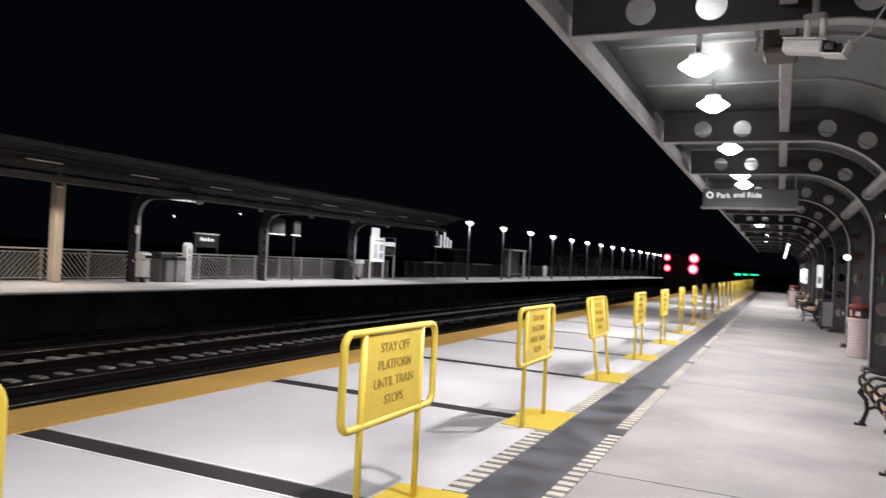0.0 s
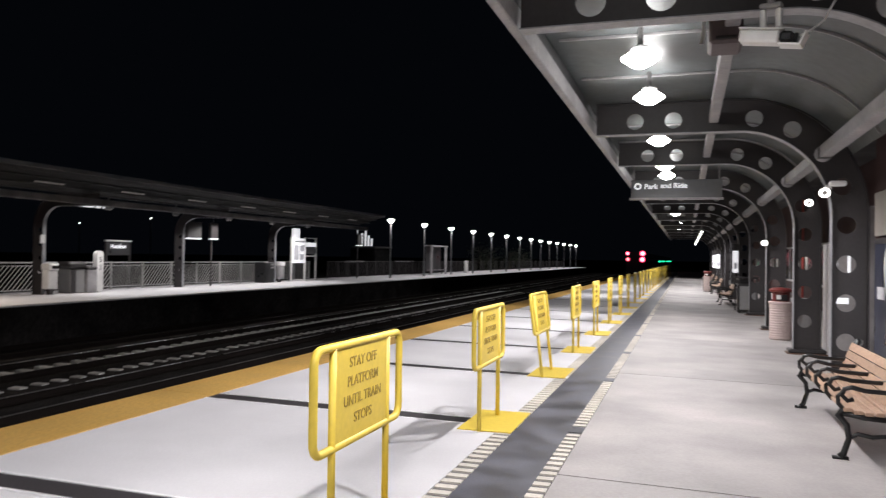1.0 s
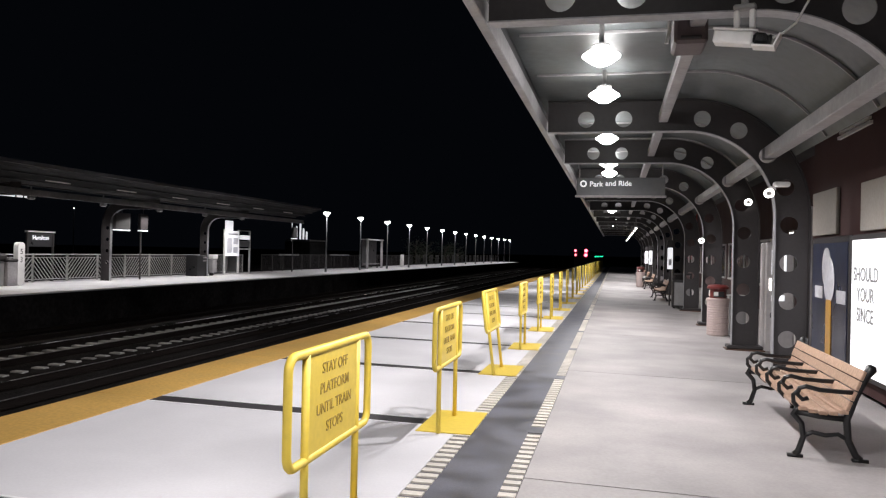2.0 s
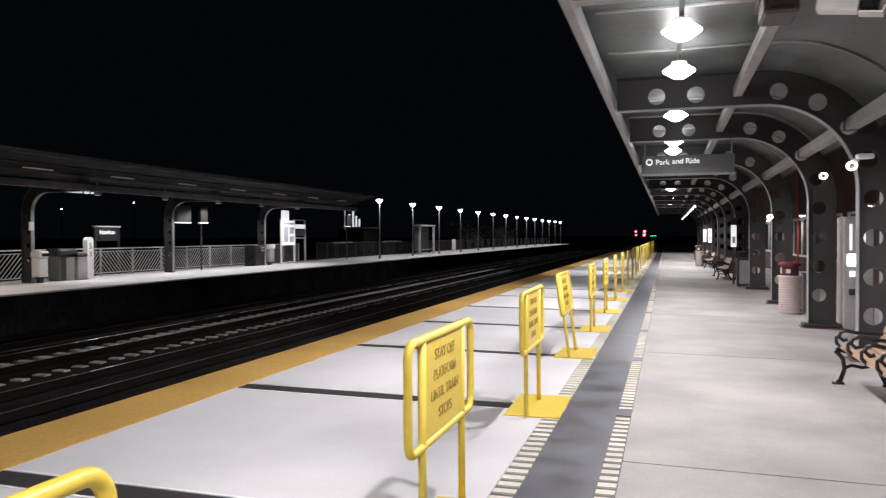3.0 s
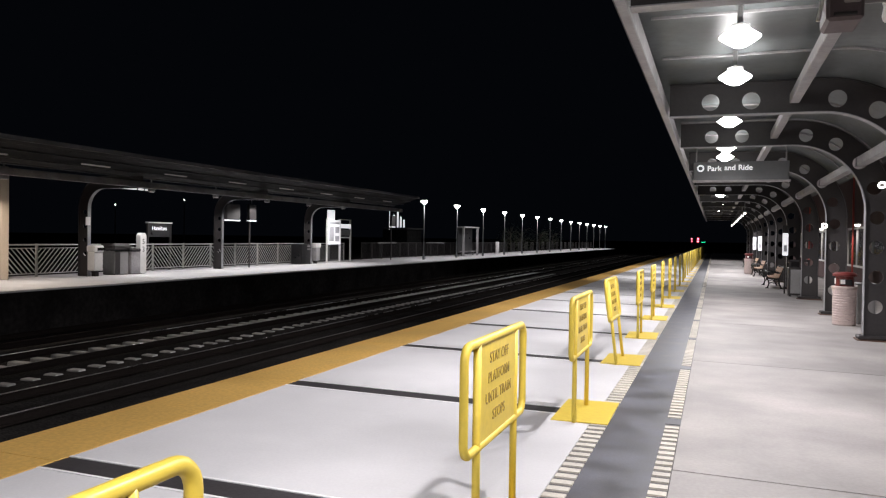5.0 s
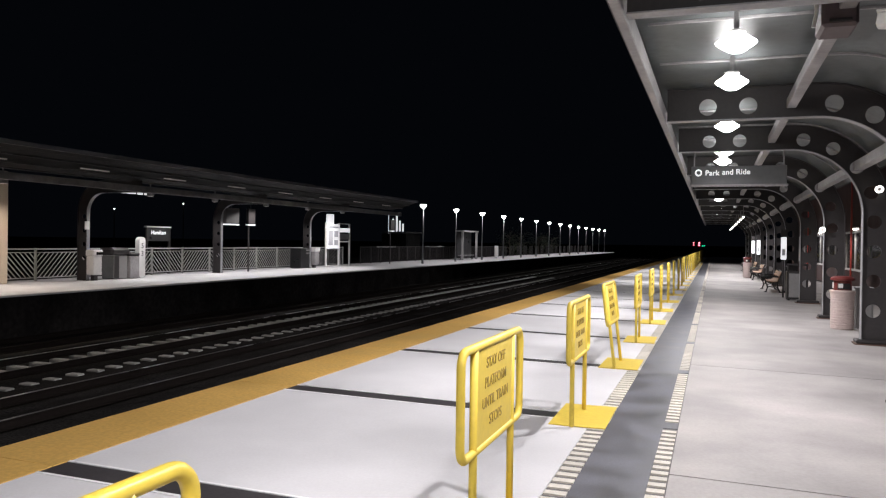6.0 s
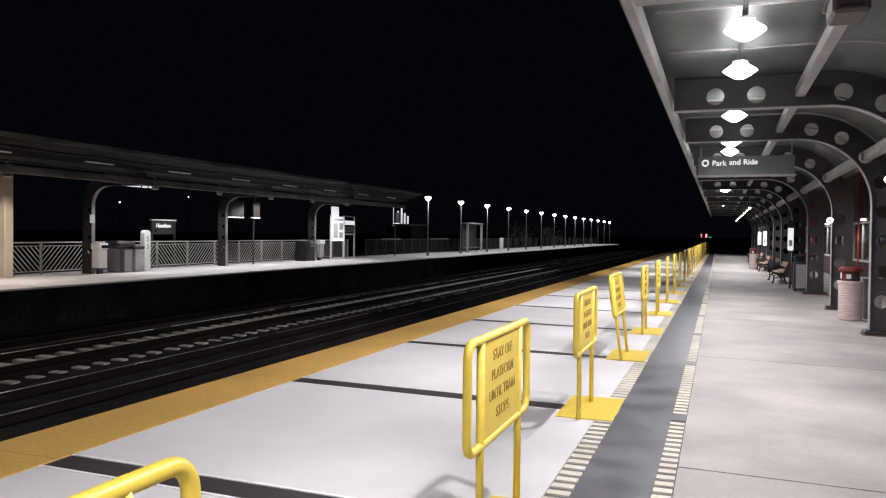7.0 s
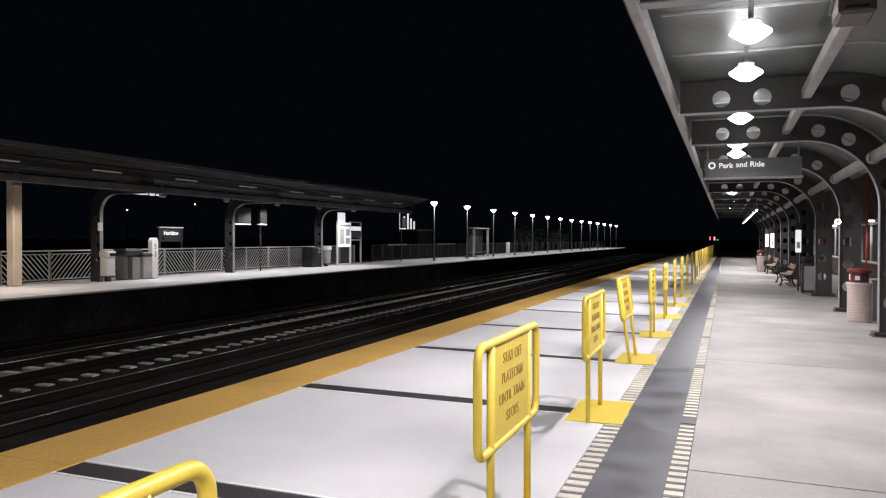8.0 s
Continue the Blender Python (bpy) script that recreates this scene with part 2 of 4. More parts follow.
def tracks():
    for cx, i in TRACKS:
        t = thing("railway_track", "railway track with steel rails on half-buried concrete ties", "track", cx, 0, 0, group="parallel tracks", kind="structure")
        for side in (-0.77, 0.77):
            bm = bmesh.new()
            y0, y1, top = -40, 900, -1.22
            head = bmesh.new()
            box(head, side - 0.03, side + 0.03, y0, y1, top + 0.001, top + 0.006)
            prof = [(-0.07, -0.17), (0.07, -0.17), (0.07, -0.155), (0.012, -0.13), (0.012, -0.045), (0.037, -0.03), (0.037, -0.008), (0.028, 0), (-0.028, 0), (-0.037, -0.008), (-0.037, -0.03), (-0.012, -0.045), (-0.012, -0.13), (-0.07, -0.155)]
            A, B = ([bm.verts.new((side + x, y, top + z)) for x, z in prof] for y in (y0, y1))
            for k in range(len(prof)):
                bm.faces.new((A[k], A[(k + 1) % 14], B[(k + 1) % 14], B[k]))
            # brighter steel paints the glint into the far rails of the middle tracks
            part("rail_head", head, RAIL if i in (1, 2) and side < 0 else RAIL_DULL if i in (0, 1, 2) else RAIL_FAR, part("rail", bm, RAIL_FAR, t), "running surface, its glint set by the steel's tone")
        # each tie: a low waist under the stones and the proud part that shows
        bm = bmesh.new()
        box(bm, -1.3, 1.3, -0.12, 0.12, -1.7, -1.54)
        for a, b, top in ((-0.62, 0.02, -1.37), (1.25, 1.64, -1.432)) if i == 2 else ((-1.28, -1.2, -1.5),):
            box(bm, a, b, -0.12, 0.12, -1.6, top)
        bmesh.ops.bevel(bm, geom=bm.edges[:], offset=0.02, segments=1, affect="EDGES")
        # the nearest and farthest tracks get near-black ties
        first = part("tie", bm, TIE if i in (1, 2) else TIE_BLACK, t)
        first.matrix_basis = pose(0, 1.0, 0)
        for k in range(1, 110):
            again(first, "tie", t, pose(random.uniform(-0.02, 0.02), 1.0 + 0.66 * k, random.uniform(-0.008, 0.004), 0, 0, random.uniform(-1, 1)))


# ---- near platform ----
S, EDGE, LIFT = 3.66, -5.43, 0.075  # slab length along the platform, platform edge, rise towards the edge


def rise(x):
    return LIFT * min(1, max(0, (-0.87 - x) / 4.6))


def slab(name, x0, x1, y0, y1, mat, parent, top=0.0, slope=True, gap=0.006):
    """A thin floor piece that follows the platform's fall."""
    bm = bmesh.new()
    box(bm, x0 + gap, x1 - gap, y0 + gap, y1 - gap, -0.26 if x1 > 1 else -0.06, top)
    if slope:
        for v in bm.verts:
            v.co.z += rise(v.co.x)
    return part(name, bm, mat, parent)


FALL = 0.018  # fall of the walkway away from the tracks


def floor_z(x):
    """Height of the walkway under the canopy."""
    return -FALL * max(0.0, x)


def near_platform():
    bm = bmesh.new()
    box(bm, EDGE + 0.12, 14, -25, 132, -1.75, -0.24)
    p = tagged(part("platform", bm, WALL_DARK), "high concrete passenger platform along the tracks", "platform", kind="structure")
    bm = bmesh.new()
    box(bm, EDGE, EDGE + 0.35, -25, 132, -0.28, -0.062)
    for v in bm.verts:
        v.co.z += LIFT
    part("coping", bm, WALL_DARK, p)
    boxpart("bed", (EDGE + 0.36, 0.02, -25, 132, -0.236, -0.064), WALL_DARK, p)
    kinds = {}
    for i in range(-6, 33):
        y = 8.0 + S * i
        pieces = [("paving_slab", -4.62, -0.87, 0.178, S - 0.178, CONCRETE, 0.0),
                  ("joint_strip", -4.62, -0.87, -0.145, 0.145, DARKBAND, -0.004),
                  ("tactile_panel", EDGE, -4.62, 0, S, TACTILE, 0.004),
                  ("walk_strip", -0.69, -0.14, 0, S, ASPHALT, -0.003),
                  ("notch_strip", -0.14, 0.005, -0.14, 0.14, ASPHALT, -0.003),
                  ("ridge_bed", -0.87, -0.69, 0.14, S - 0.14, RIDGE_GAP, -0.008),
                  ("ridge_bed", -0.14, 0.005, 0.14, S - 0.14, RIDGE_GAP, -0.008),
                  ("joint_end", -0.87, -0.69, -0.14, 0.14, CONCRETE, -0.002)]
        for k, (name, x0, x1, a, b, mat, top) in enumerate(pieces):
            if k in kinds:
                again(kinds[k], name, p, pose(0, y, 0))
            else:
                kinds[k] = slab(name, x0, x1, a, b, mat, p, top, gap=0.0 if "strip" in name or "bed" in name or "end" in name else 0.004)
                kinds[k].matrix_basis = pose(0, y, 0)
        # pale nosing lines along the joint strips
        if "line" in kinds:
            again(kinds["line"], "edge_line", p, pose(0, y, 0))
        else:
            bm = bmesh.new()
            for a, b in ((-0.178, -0.146), (0.146, 0.178)):
                box(bm, -4.62, -0.87, a, b, -0.05, 0.003)
            for v in bm.verts:
                v.co.z += rise(v.co.x)
            kinds["line"] = part("edge_line", bm, WHITE_LETTER, p)
            kinds["line"].matrix_basis = pose(0, y, 0)
        for x0, x1 in ((-0.87, -0.69), (-0.14, 0.005)):
            key = ("ridge", x0)
            if key in kinds:
                again(kinds[key], "ridge_panel", p, pose(0, y, 0))
            else:
                bm = bmesh.new()
                k = 0.16
                while k < S - 0.2:
                    box(bm, x0 + 0.004, x1 - 0.004, k, k + 0.092, -0.03, 0.004)
                    k += 0.166
                kinds[key] = part("ridge_panel", bm, RIDGE, p)
                kinds[key].matrix_basis = pose(0, y, 0)
    # walkway slabs under the canopy
    a = None
    for i in range(-4, 21):
        y = 6.2 + 6.22 * i
        for x0, x1 in ((0.005, 7.2),):
            if a is None:
                a = slab("walkway_slab", x0 - 0.0095, x1, 0, 6.22, WALKWAY, p, 0.0, False, 0.014)
                for v in a.data.vertices:
                    v.co.z += floor_z(v.co.x) if v.co.z > -0.1 else 0
                a.matrix_basis = pose(0, y, 0)
            else:
                again(a, "walkway_slab", p, pose(0, y, 0))


# ---- yellow barrier signs ----
def barrier_sign():
    """Tubular stand with a framed panel, facing the walkway (+x); its length runs along y."""
    t = thing("barrier_sign", "yellow tubular steel platform warning stand with lettered panel on floor plate", "warning sign", group="yellow warning stands")
    W, H, zc = 1.40, 0.655, 0.985
    bm = bmesh.new()
    tube(bm, [(0, u, zc + v) for u, v in rounded(W - 0.05, H - 0.05, 0.085, 6)], 0.026, 10, True)
    part("frame", bm, YELLOW, t, smooth=True)
    for u in (-0.43, 0.43):
        bm = bmesh.new()
        tube(bm, [(0, u, 0.012), (0, u, zc + H / 2 - 0.03)], 0.024, 10)
        part("leg", bm, YELLOW, t, smooth=True)
    part("panel", soft_box(-0.012, 0.012, -0.402, 0.402, zc - H / 2 + 0.04, zc + H / 2 - 0.04, 0.004), YELLOW, t)
    part("base_plate", soft_box(-0.25, 0.34, -0.40, 0.70, 0.004, 0.016, 0.004), YELLOW, t)
    for i, text in enumerate(("STAY OFF", "PLATFORM", "UNTIL TRAIN", "STOPS")):
        for s in (1, -1):
            lettering(text, 0.092, LETTER, t, Matrix.Translation((0.0135 * s, 0, zc + 0.185 - 0.118 * i)) @ Euler((radians(90), 0, radians(90 * s))).to_matrix().to_4x4(), squeeze=1.08, weight=0.002)
    return t


def barrier_signs():
    first = barrier_sign()
    ys = [-3.0, 0.65, 4.24, 7.92, 11.84, 15.15, 18.85, 22.5, 26.15] + [29.85 + 3.68 * i for i in range(23)]
    own = {1: (0, -1.0), 2: (0, -0.96), 3: (0.5, -1.03), 4: (0, -1.06), 5: (1.0, -1.06)}  # turn and place across of the nearest
    for i, y in enumerate(ys):
        rz, x = own.get(i, (random.uniform(-1.0, 1.5), -1.06 + random.uniform(-0.03, 0.03)))
        m = pose(x, y, 0.0, 0, 0, rz)
        if i == 0:
            first.matrix_world = m
            continue
        stand = copy_thing(first, m)
        if i == 4:  # bent towards the tracks above its plate
            for piece in stand.children:
                if not piece.name.startswith("base_plate"):
                    piece.matrix_basis = pose(0, 0, 0, 0, -7, 0) @ piece.matrix_basis


# ---- canopy over the near platform ----
HALF = 0.25  # half depth of the frame webs


def frame_path(s):
    """Point and outward normal (x, z) on the frame's middle line, s metres from the eave."""
    flat, r, cx, cz = 2.23, 1.62, 1.80, 2.55
    if s < flat:
        return (-0.43 + s, cz + r), (0, 1)
    a = (s - flat) / r
    if a < math.pi / 2:
        return (cx + r * math.sin(a), cz + r * math.cos(a)), (math.sin(a), math.cos(a))
    return (cx + r, cz - (s - flat - r * math.pi / 2)), (1, 0)


FRAME_LENGTH = 2.23 + 1.62 * math.pi / 2 + 2.58


def at_frame(s, h, y, path=frame_path):
    (x, z), (nx, nz) = path(s)
    return (x + nx * h, y, z + nz * h)


def web(bm, path, length, half, holes, radius, thick=0.012):
    """Curved plate with round holes at the distances given."""
    cell = radius * 1.45
    edges = sorted(holes)
    spans, last = [], 0.0
    for h in edges:
        spans += [("plain", last, h - cell), ("hole", h - cell, h + cell)]
        last = h + cell
    spans.append(("plain", last, length))
    for kind, a, b in spans:
        if kind == "plain":
            n = max(1, int((b - a) / 0.15))
            for y in (-thick, thick):
                rows = [(bm.verts.new(at_frame(a + (b - a) * k / n, -half, y, path)), bm.verts.new(at_frame(a + (b - a) * k / n, half, y, path))) for k in range(n + 1)]
                for p, q in zip(rows, rows[1:]):
                    bm.faces.new((p[0], q[0], q[1], p[1]))
        else:
            c, seg = (a + b) / 2, 24
            rims = []
            for y in (-thick, thick):
                rim, out = [], []
                for k in range(seg):
                    t = 2 * math.pi * (k + 0.5) / seg
                    u, v = math.cos(t), math.sin(t)
                    rim.append(bm.verts.new(at_frame(c + radius * u, radius * v - 0.04, y, path)))
                    g = min(cell / abs(u), half / abs(v))
                    if abs(u * g) > cell * 0.8 and abs(v * g) > half * 0.8:
                        u2, v2 = math.copysign(cell, u), math.copysign(half, v)
                    else:
                        u2, v2 = u * g, v * g
                    out.append(bm.verts.new(at_frame(c + u2, v2, y, path)))
                for k in range(seg):
                    j = (k + 1) % seg
                    bm.faces.new((rim[k], rim[j], out[j], out[k]))
                rims.append(rim)
            for k in range(seg):
                j = (k + 1) % seg
                bm.faces.new((rims[0][k], rims[0][j], rims[1][j], rims[1][k]))


def flange(bm, path, length, h, width=0.09, thick=0.014):
    n = 60
    rows = []
    for k in range(n + 1):
        s = length * k / n
        rows.append([bm.verts.new(at_frame(s, h + dh, y, path)) for dh, y in ((0, -width), (0, width), (thick, width), (thick, -width))])
    for p, q in zip(rows, rows[1:]):
        for k in range(4):
            bm.faces.new((p[k], p[(k + 1) % 4], q[(k + 1) % 4], q[k]))
    bm.faces.new(rows[0])
    bm.faces.new(rows[-1][::-1])


FRAMES = [-5.6, 0.45, 6.55, 12.78, 17.12, 22.9, 28.9, 34.9, 40.9, 46.9, 52.9, 58.9, 64.9, 70.9, 76.9]
CANOPY_END = 83.0


def canopy():
    c = thing("canopy", "long grey steel canopy on curved perforated frames over the platform", "canopy", kind="structure")
    holes = [0.63, 1.24, 2.48, 3.09, 3.70, 4.30] + [4.91 + 0.6 * i for i in range(4)]
    first = None
    for y in FRAMES:
        if first is None:
            first = thing("frame_rib", "", "")
            first.parent = c
            bm = bmesh.new()
            web(bm, frame_path, FRAME_LENGTH, HALF, holes, 0.135)
            part("web", bm, STEEL_DARK, first)
            bm = bmesh.new()
            flange(bm, frame_path, FRAME_LENGTH, -HALF - 0.014)
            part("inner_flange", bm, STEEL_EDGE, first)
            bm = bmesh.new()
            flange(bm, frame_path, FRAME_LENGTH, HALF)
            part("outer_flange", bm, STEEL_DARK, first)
            part("base_shoe", soft_box(3.06, 3.78, -0.2, 0.2, -0.035, 0.04, 0.02), STEEL_DARK, first)
            part("foot_plate", soft_box(3.03, 3.81, -0.23, 0.23, -0.07, -0.036, 0.006), RUST, first, "rust-stained foot plate")
            first.matrix_basis = pose(0, y, 0)
        else:
            copy_thing(first, pose(0, y, 0))
    # deck: ribbed sheet that follows the frames' backs
    bm = bmesh.new()
    n, length = 40, 2.23 + 1.62 * radians(60)
    for a, b in ((0, 1),):
        low = []
        for k in range(n + 1):
            s = length * k / n
            low.append([bm.verts.new(at_frame(s - 0.12 * (k == 0), h, y)) for h in (HALF + 0.02, HALF + 0.10) for y in (-25, CANOPY_END)])
        for p, q in zip(low, low[1:]):
            bm.faces.new((p[0], q[0], q[1], p[1]))
            bm.faces.new((p[2], p[3], q[3], q[2]))
        for p in (low[0], low[-1]):
            bm.faces.new((p[0], p[1], p[3], p[2]))
        for i, j in ((0, 2), (1, 3)):
            for p, q in zip(low, low[1:]):
                bm.faces.new((p[i], q[i], q[j], p[j]))
    part("roof_deck", bm, DECK, c)
    # thin seams across the vault
    def seam(y):
        bm = bmesh.new()
        flange(bm, frame_path, 3.9, HALF - 0.012, 0.014, 0.03)
        return bm
    seam_piece = part("deck_seam", seam(0), STEEL_LIGHT, c)
    seam_piece.matrix_basis = pose(0, -5.63, 0)
    y = -3.58
    while y < 61:
        again(seam_piece, "deck_seam", c, pose(0, y, 0))
        y += 2.05
    # long members: eave channel, middle purlin, shoulder tube
    boxpart("eave_channel", (-0.55, -0.455, -25, CANOPY_END, 3.93, 4.15), STEEL_LIGHT, c, r=0.01)
    boxpart("eave_fascia", (-0.60, -0.56, -25, CANOPY_END, 4.03, 4.55), ROOF_TOP, c)
    for a, b in zip(FRAMES, FRAMES[1:]):
        boxpart("purlin", (1.36, 1.5, a + 0.1, b - 0.1, 4.05, 4.20), STEEL_LIGHT, c, r=0.01)
        boxpart("shoulder_tube", (2.98, 3.16, a + 0.1, b - 0.1, 3.46, 3.64), STEEL_LIGHT, c, r=0.01)
    boxpart("flat_roof", (2.9, 6.6, -25, CANOPY_END, 4.75, 4.85), ROOF_TOP, c)
    boxpart("purlin", (1.36, 1.5, -25, FRAMES[0] - 0.1, 4.05, 4.20), STEEL_LIGHT, c)


def canopy_lamps():
    t = thing("canopy_lamp", "glowing prismatic canopy lamp on a short stem", "lamp", 0.52, NEAR_LAMPS[0], 4.09, group="canopy lamps")
    bm = bmesh.new()
    lathe(bm, [(0.03, 0.37), (0.03, 0.14), (0.1, 0.13), (0.1, 0.105)], seg=20)
    part("stem", bm, GREY_PANEL, t)
    bm = bmesh.new()
    lathe(bm, [(0.06, 0.104), (0.12, 0.07), (0.21, 0.008), (0.21, -0.008), (0.12, -0.07), (0.07, -0.1), (0.02, -0.108)], seg=20)
    part("lens", bm, LAMP_WHITE, t, "glowing white prismatic lens")
    for y in NEAR_LAMPS[1:]:
        copy_thing(t, pose(0.52, y, 4.09))


def hanging_sign():
    t = thing("hanging_sign", "grey hanging sign with white lettering under the canopy", "sign", 0.798, 17.32, 3.195)
    part("panel", soft_box(-0.96, 0.96, -0.05, 0.05, 0.02, 0.42, 0.01), SIGN_GREY, t)
    part("bottom_rail", soft_box(-0.99, 0.99, -0.07, 0.07, -0.02, 0.025, 0.008), STEEL_LIGHT, t)
    for x in (-0.9, 0.9):
        bm = bmesh.new()
        tube(bm, [(x, 0, 0.4), (x, 0, 1.28)], 0.015, 8)
        part("rod", bm, STEEL_LIGHT, t)
    x = -0.68
    for word in ("Park", "and", "Ride"):
        ob = lettering(word, 0.16, LIT_SIGN, t, pose(0, -0.053, 0.27, 90), "word")
        wide = max(v.co.x for v in ob.data.vertices) * 2
        ob.matrix_basis = pose(x + wide / 2, -0.053, 0.285 if word == "and" else 0.27 if word == "Park" else 0.285, 90)
        x += wide + 0.06
    bm = bmesh.new()
    tube(bm, [(0.06 * math.cos(a), 0, 0.06 * math.sin(a)) for a in (2 * math.pi * k / 20 for k in range(20))], 0.014, 6, True)
    ring = part("emblem", bm, LIT_SIGN, t, "white ring emblem")
    ring.matrix_basis = pose(-0.81, -0.055, 0.28)


# ---- far platform ----
FX = -20.7


def far_platform():
    bm = bmesh.new()
    box(bm, -40, FX - 0.1, -25, 176, -1.75, -0.061)
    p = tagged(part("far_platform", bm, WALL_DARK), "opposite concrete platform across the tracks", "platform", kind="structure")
    first = None
    for i in range(-4, 32):
        y = 5.5 * i
        if first is None:
            bm = bmesh.new()
            box(bm, -27.5, FX, 0.006, 5.494, -0.06, 0.0)
            first = part("paving_slab", bm, CONCRETE, p)
            first.matrix_basis = pose(0, y, 0)
        else:
            again(first, "paving_slab", p, pose(0, y, 0))


def far_path(s):
    """Middle line of the far frames: from the eave back to the column."""
    flat, r, cx, cz = 2.0, 1.1, -24.35, 2.95
    if s < flat:
        return (cx + flat - s, cz + r), (0, 1)
    a = (s - flat) / r
    if a < math.pi / 2:
        return (cx - r * math.sin(a), cz + r * math.cos(a)), (-math.sin(a), math.cos(a))
    return (cx - r, cz - (s - flat - r * math.pi / 2)), (-1, 0)


FAR_FRAMES = [-3.2, 6.5, 16.2, 25.86, 35.43, 45.3]


def far_canopy():
    c = thing("far_canopy", "dark steel canopy on curved frames over the opposite platform", "canopy", kind="structure")
    length = 2.0 + 1.1 * math.pi / 2 + 2.95
    first = None
    for y in FAR_FRAMES:
        if first is None:
            first = thing("frame_rib", "", "")
            first.parent = c
            bm = bmesh.new()
            web(bm, far_path, length, 0.25, [0.5, 1.1, 1.7] + [3.9 + 0.6 * i for i in range(4)], 0.1)
            part("web", bm, STEEL_DARK, first)
            bm = bmesh.new()
            flange(bm, far_path, length, -0.264, 0.09)
            part("inner_flange", bm, STEEL_EDGE, first)
            bm = bmesh.new()
            flange(bm, far_path, length, 0.25, 0.09)
            part("outer_flange", bm, STEEL_DARK, first)
            first.matrix_basis = pose(0, y, 0)
        else:
            copy_thing(first, pose(0, y, 0))
    boxpart("eave_beam", (-22.4, -22.22, -20, 54, 3.8, 4.05), STEEL_LIGHT, c)
    # upswept roof wing towards the tracks and the back slope
    bm = bmesh.new()
    prof = [(-20.9, 4.85), (-22.0, 4.5), (-22.8, 4.3), (-24.8, 4.4), (-28.0, 4.9)]
    A = [[bm.verts.new((x, y, z + d)) for x, z in prof] for y in (-20, 54) for d in (0, 0.1)]
    for i in range(len(prof) - 1):
        bm.faces.new((A[0][i], A[0][i + 1], A[2][i + 1], A[2][i]))
        bm.faces.new((A[1][i], A[3][i], A[3][i + 1], A[1][i + 1]))
        for p, q in ((0, 1), (2, 3)):
            bm.faces.new((A[p][i], A[p][i + 1], A[q][i + 1], A[q][i]))
    for e in (0, -1):
        bm.faces.new((A[0][e], A[1][e], A[3][e], A[2][e]))
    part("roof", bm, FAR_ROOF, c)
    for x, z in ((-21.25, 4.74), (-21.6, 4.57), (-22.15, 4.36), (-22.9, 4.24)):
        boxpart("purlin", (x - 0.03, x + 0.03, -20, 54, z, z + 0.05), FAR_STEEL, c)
    boxpart("wing_edge", (-20.92, -20.86, -20, 54, 4.82, 4.97), STEEL_EDGE, c)
    # dim glowing strips paint streaks of reflected lamplight along the wing
    for k in range(9):
        y = 13.6 + 4.6 * k
        boxpart("glow_streak", (-21.95, -21.87, y - 0.7, y + 0.7, 4.42, 4.46), DIM_GLOW, c)
    # cans added to carry the extra platform light, with no known fixtures
    lamp_first = None
    for y in FAR_LAMPS:
        if lamp_first:
            copy_thing(lamp_first, pose(-23.9, y, 3.8))
            continue
        t = lamp_first = thing("downlight", "added small lamp can under the opposite canopy, no known fixture", "lamp", -23.9, y, 3.8, group="downlights across the tracks")
        bm = bmesh.new()
        lathe(bm, [(0.14, -0.02), (0.16, 0.0), (0.16, 0.14), (0.03, 0.2), (0.03, 0.6)], seg=14)
        part("can", bm, GREY_PANEL, t)
        bm = bmesh.new()
        lathe(bm, [(0.12, -0.024), (0.12, -0.03)], seg=14)
        part("lens", bm, DIM_GLOW, t, "dim lens")
    t = thing("lamp_row", "row of bright short tubes under the opposite canopy", "lamp", -25.2, 27.4, 3.95)
    boxpart("housing", (-0.08, 0.08, 0, 2.6, 0.05, 0.12), GREY_PANEL, t)
    boxpart("hanger", (-0.02, 0.02, 1.2, 1.24, 0.12, 0.45), GREY_PANEL, t)
    for y0, y1 in ((0, 1.3), (1.5, 1.75), (1.95, 2.2), (2.35, 2.5)):
        boxpart("tube", (-0.05, 0.05, y0, y1, -0.03, 0.046), LIT_PANEL, t)


def fence_panel(group, long, y, diagonal):
    t = thing("fence", "grey metal platform railing with slanted infill bars", "fence", -26.6, y, 0, group=group)
    for yy in (0, long):
        boxpart("post", (-0.035, 0.035, yy - 0.035, yy + 0.035, 0, 1.39), FENCE, t)
    boxpart("top_rail", (-0.03, 0.03, 0.035, long - 0.035, 1.32, 1.38), FENCE, t)
    boxpart("bottom_rail", (-0.02, 0.02, 0.035, long - 0.035, 0.12, 0.16), FENCE, t)
    boxpart("mid_rail", (-0.02, 0.02, 0.035, long - 0.035, 1.19, 1.22), FENCE, t)
    bm = bmesh.new()
    k = -1.0
    lo, hi = 0.16, 1.19
    while k < long:
        a, b = (max(k, 0.04), min(k + 1.0, long - 0.04))
        if b > a:
            za, zb = lo + (a - k) * (hi - lo), lo + (b - k) * (hi - lo)
            if diagonal < 0:
                za, zb = hi - (za - lo), hi - (zb - lo)
            tube(bm, [(0, a, za), (0, b, zb)], 0.02, 4)
        k += 0.235
    tagged(part("infill_grid", bm, FENCE, t), kind="stuff")
    return t


def fences():
    y, k = -4.0, 0
    while y < 52:
        long = 2.35
        fence_panel("railings on the opposite platform", long, y, -1 if k % 2 else 1)
        y += long + 0.02
        k += 1


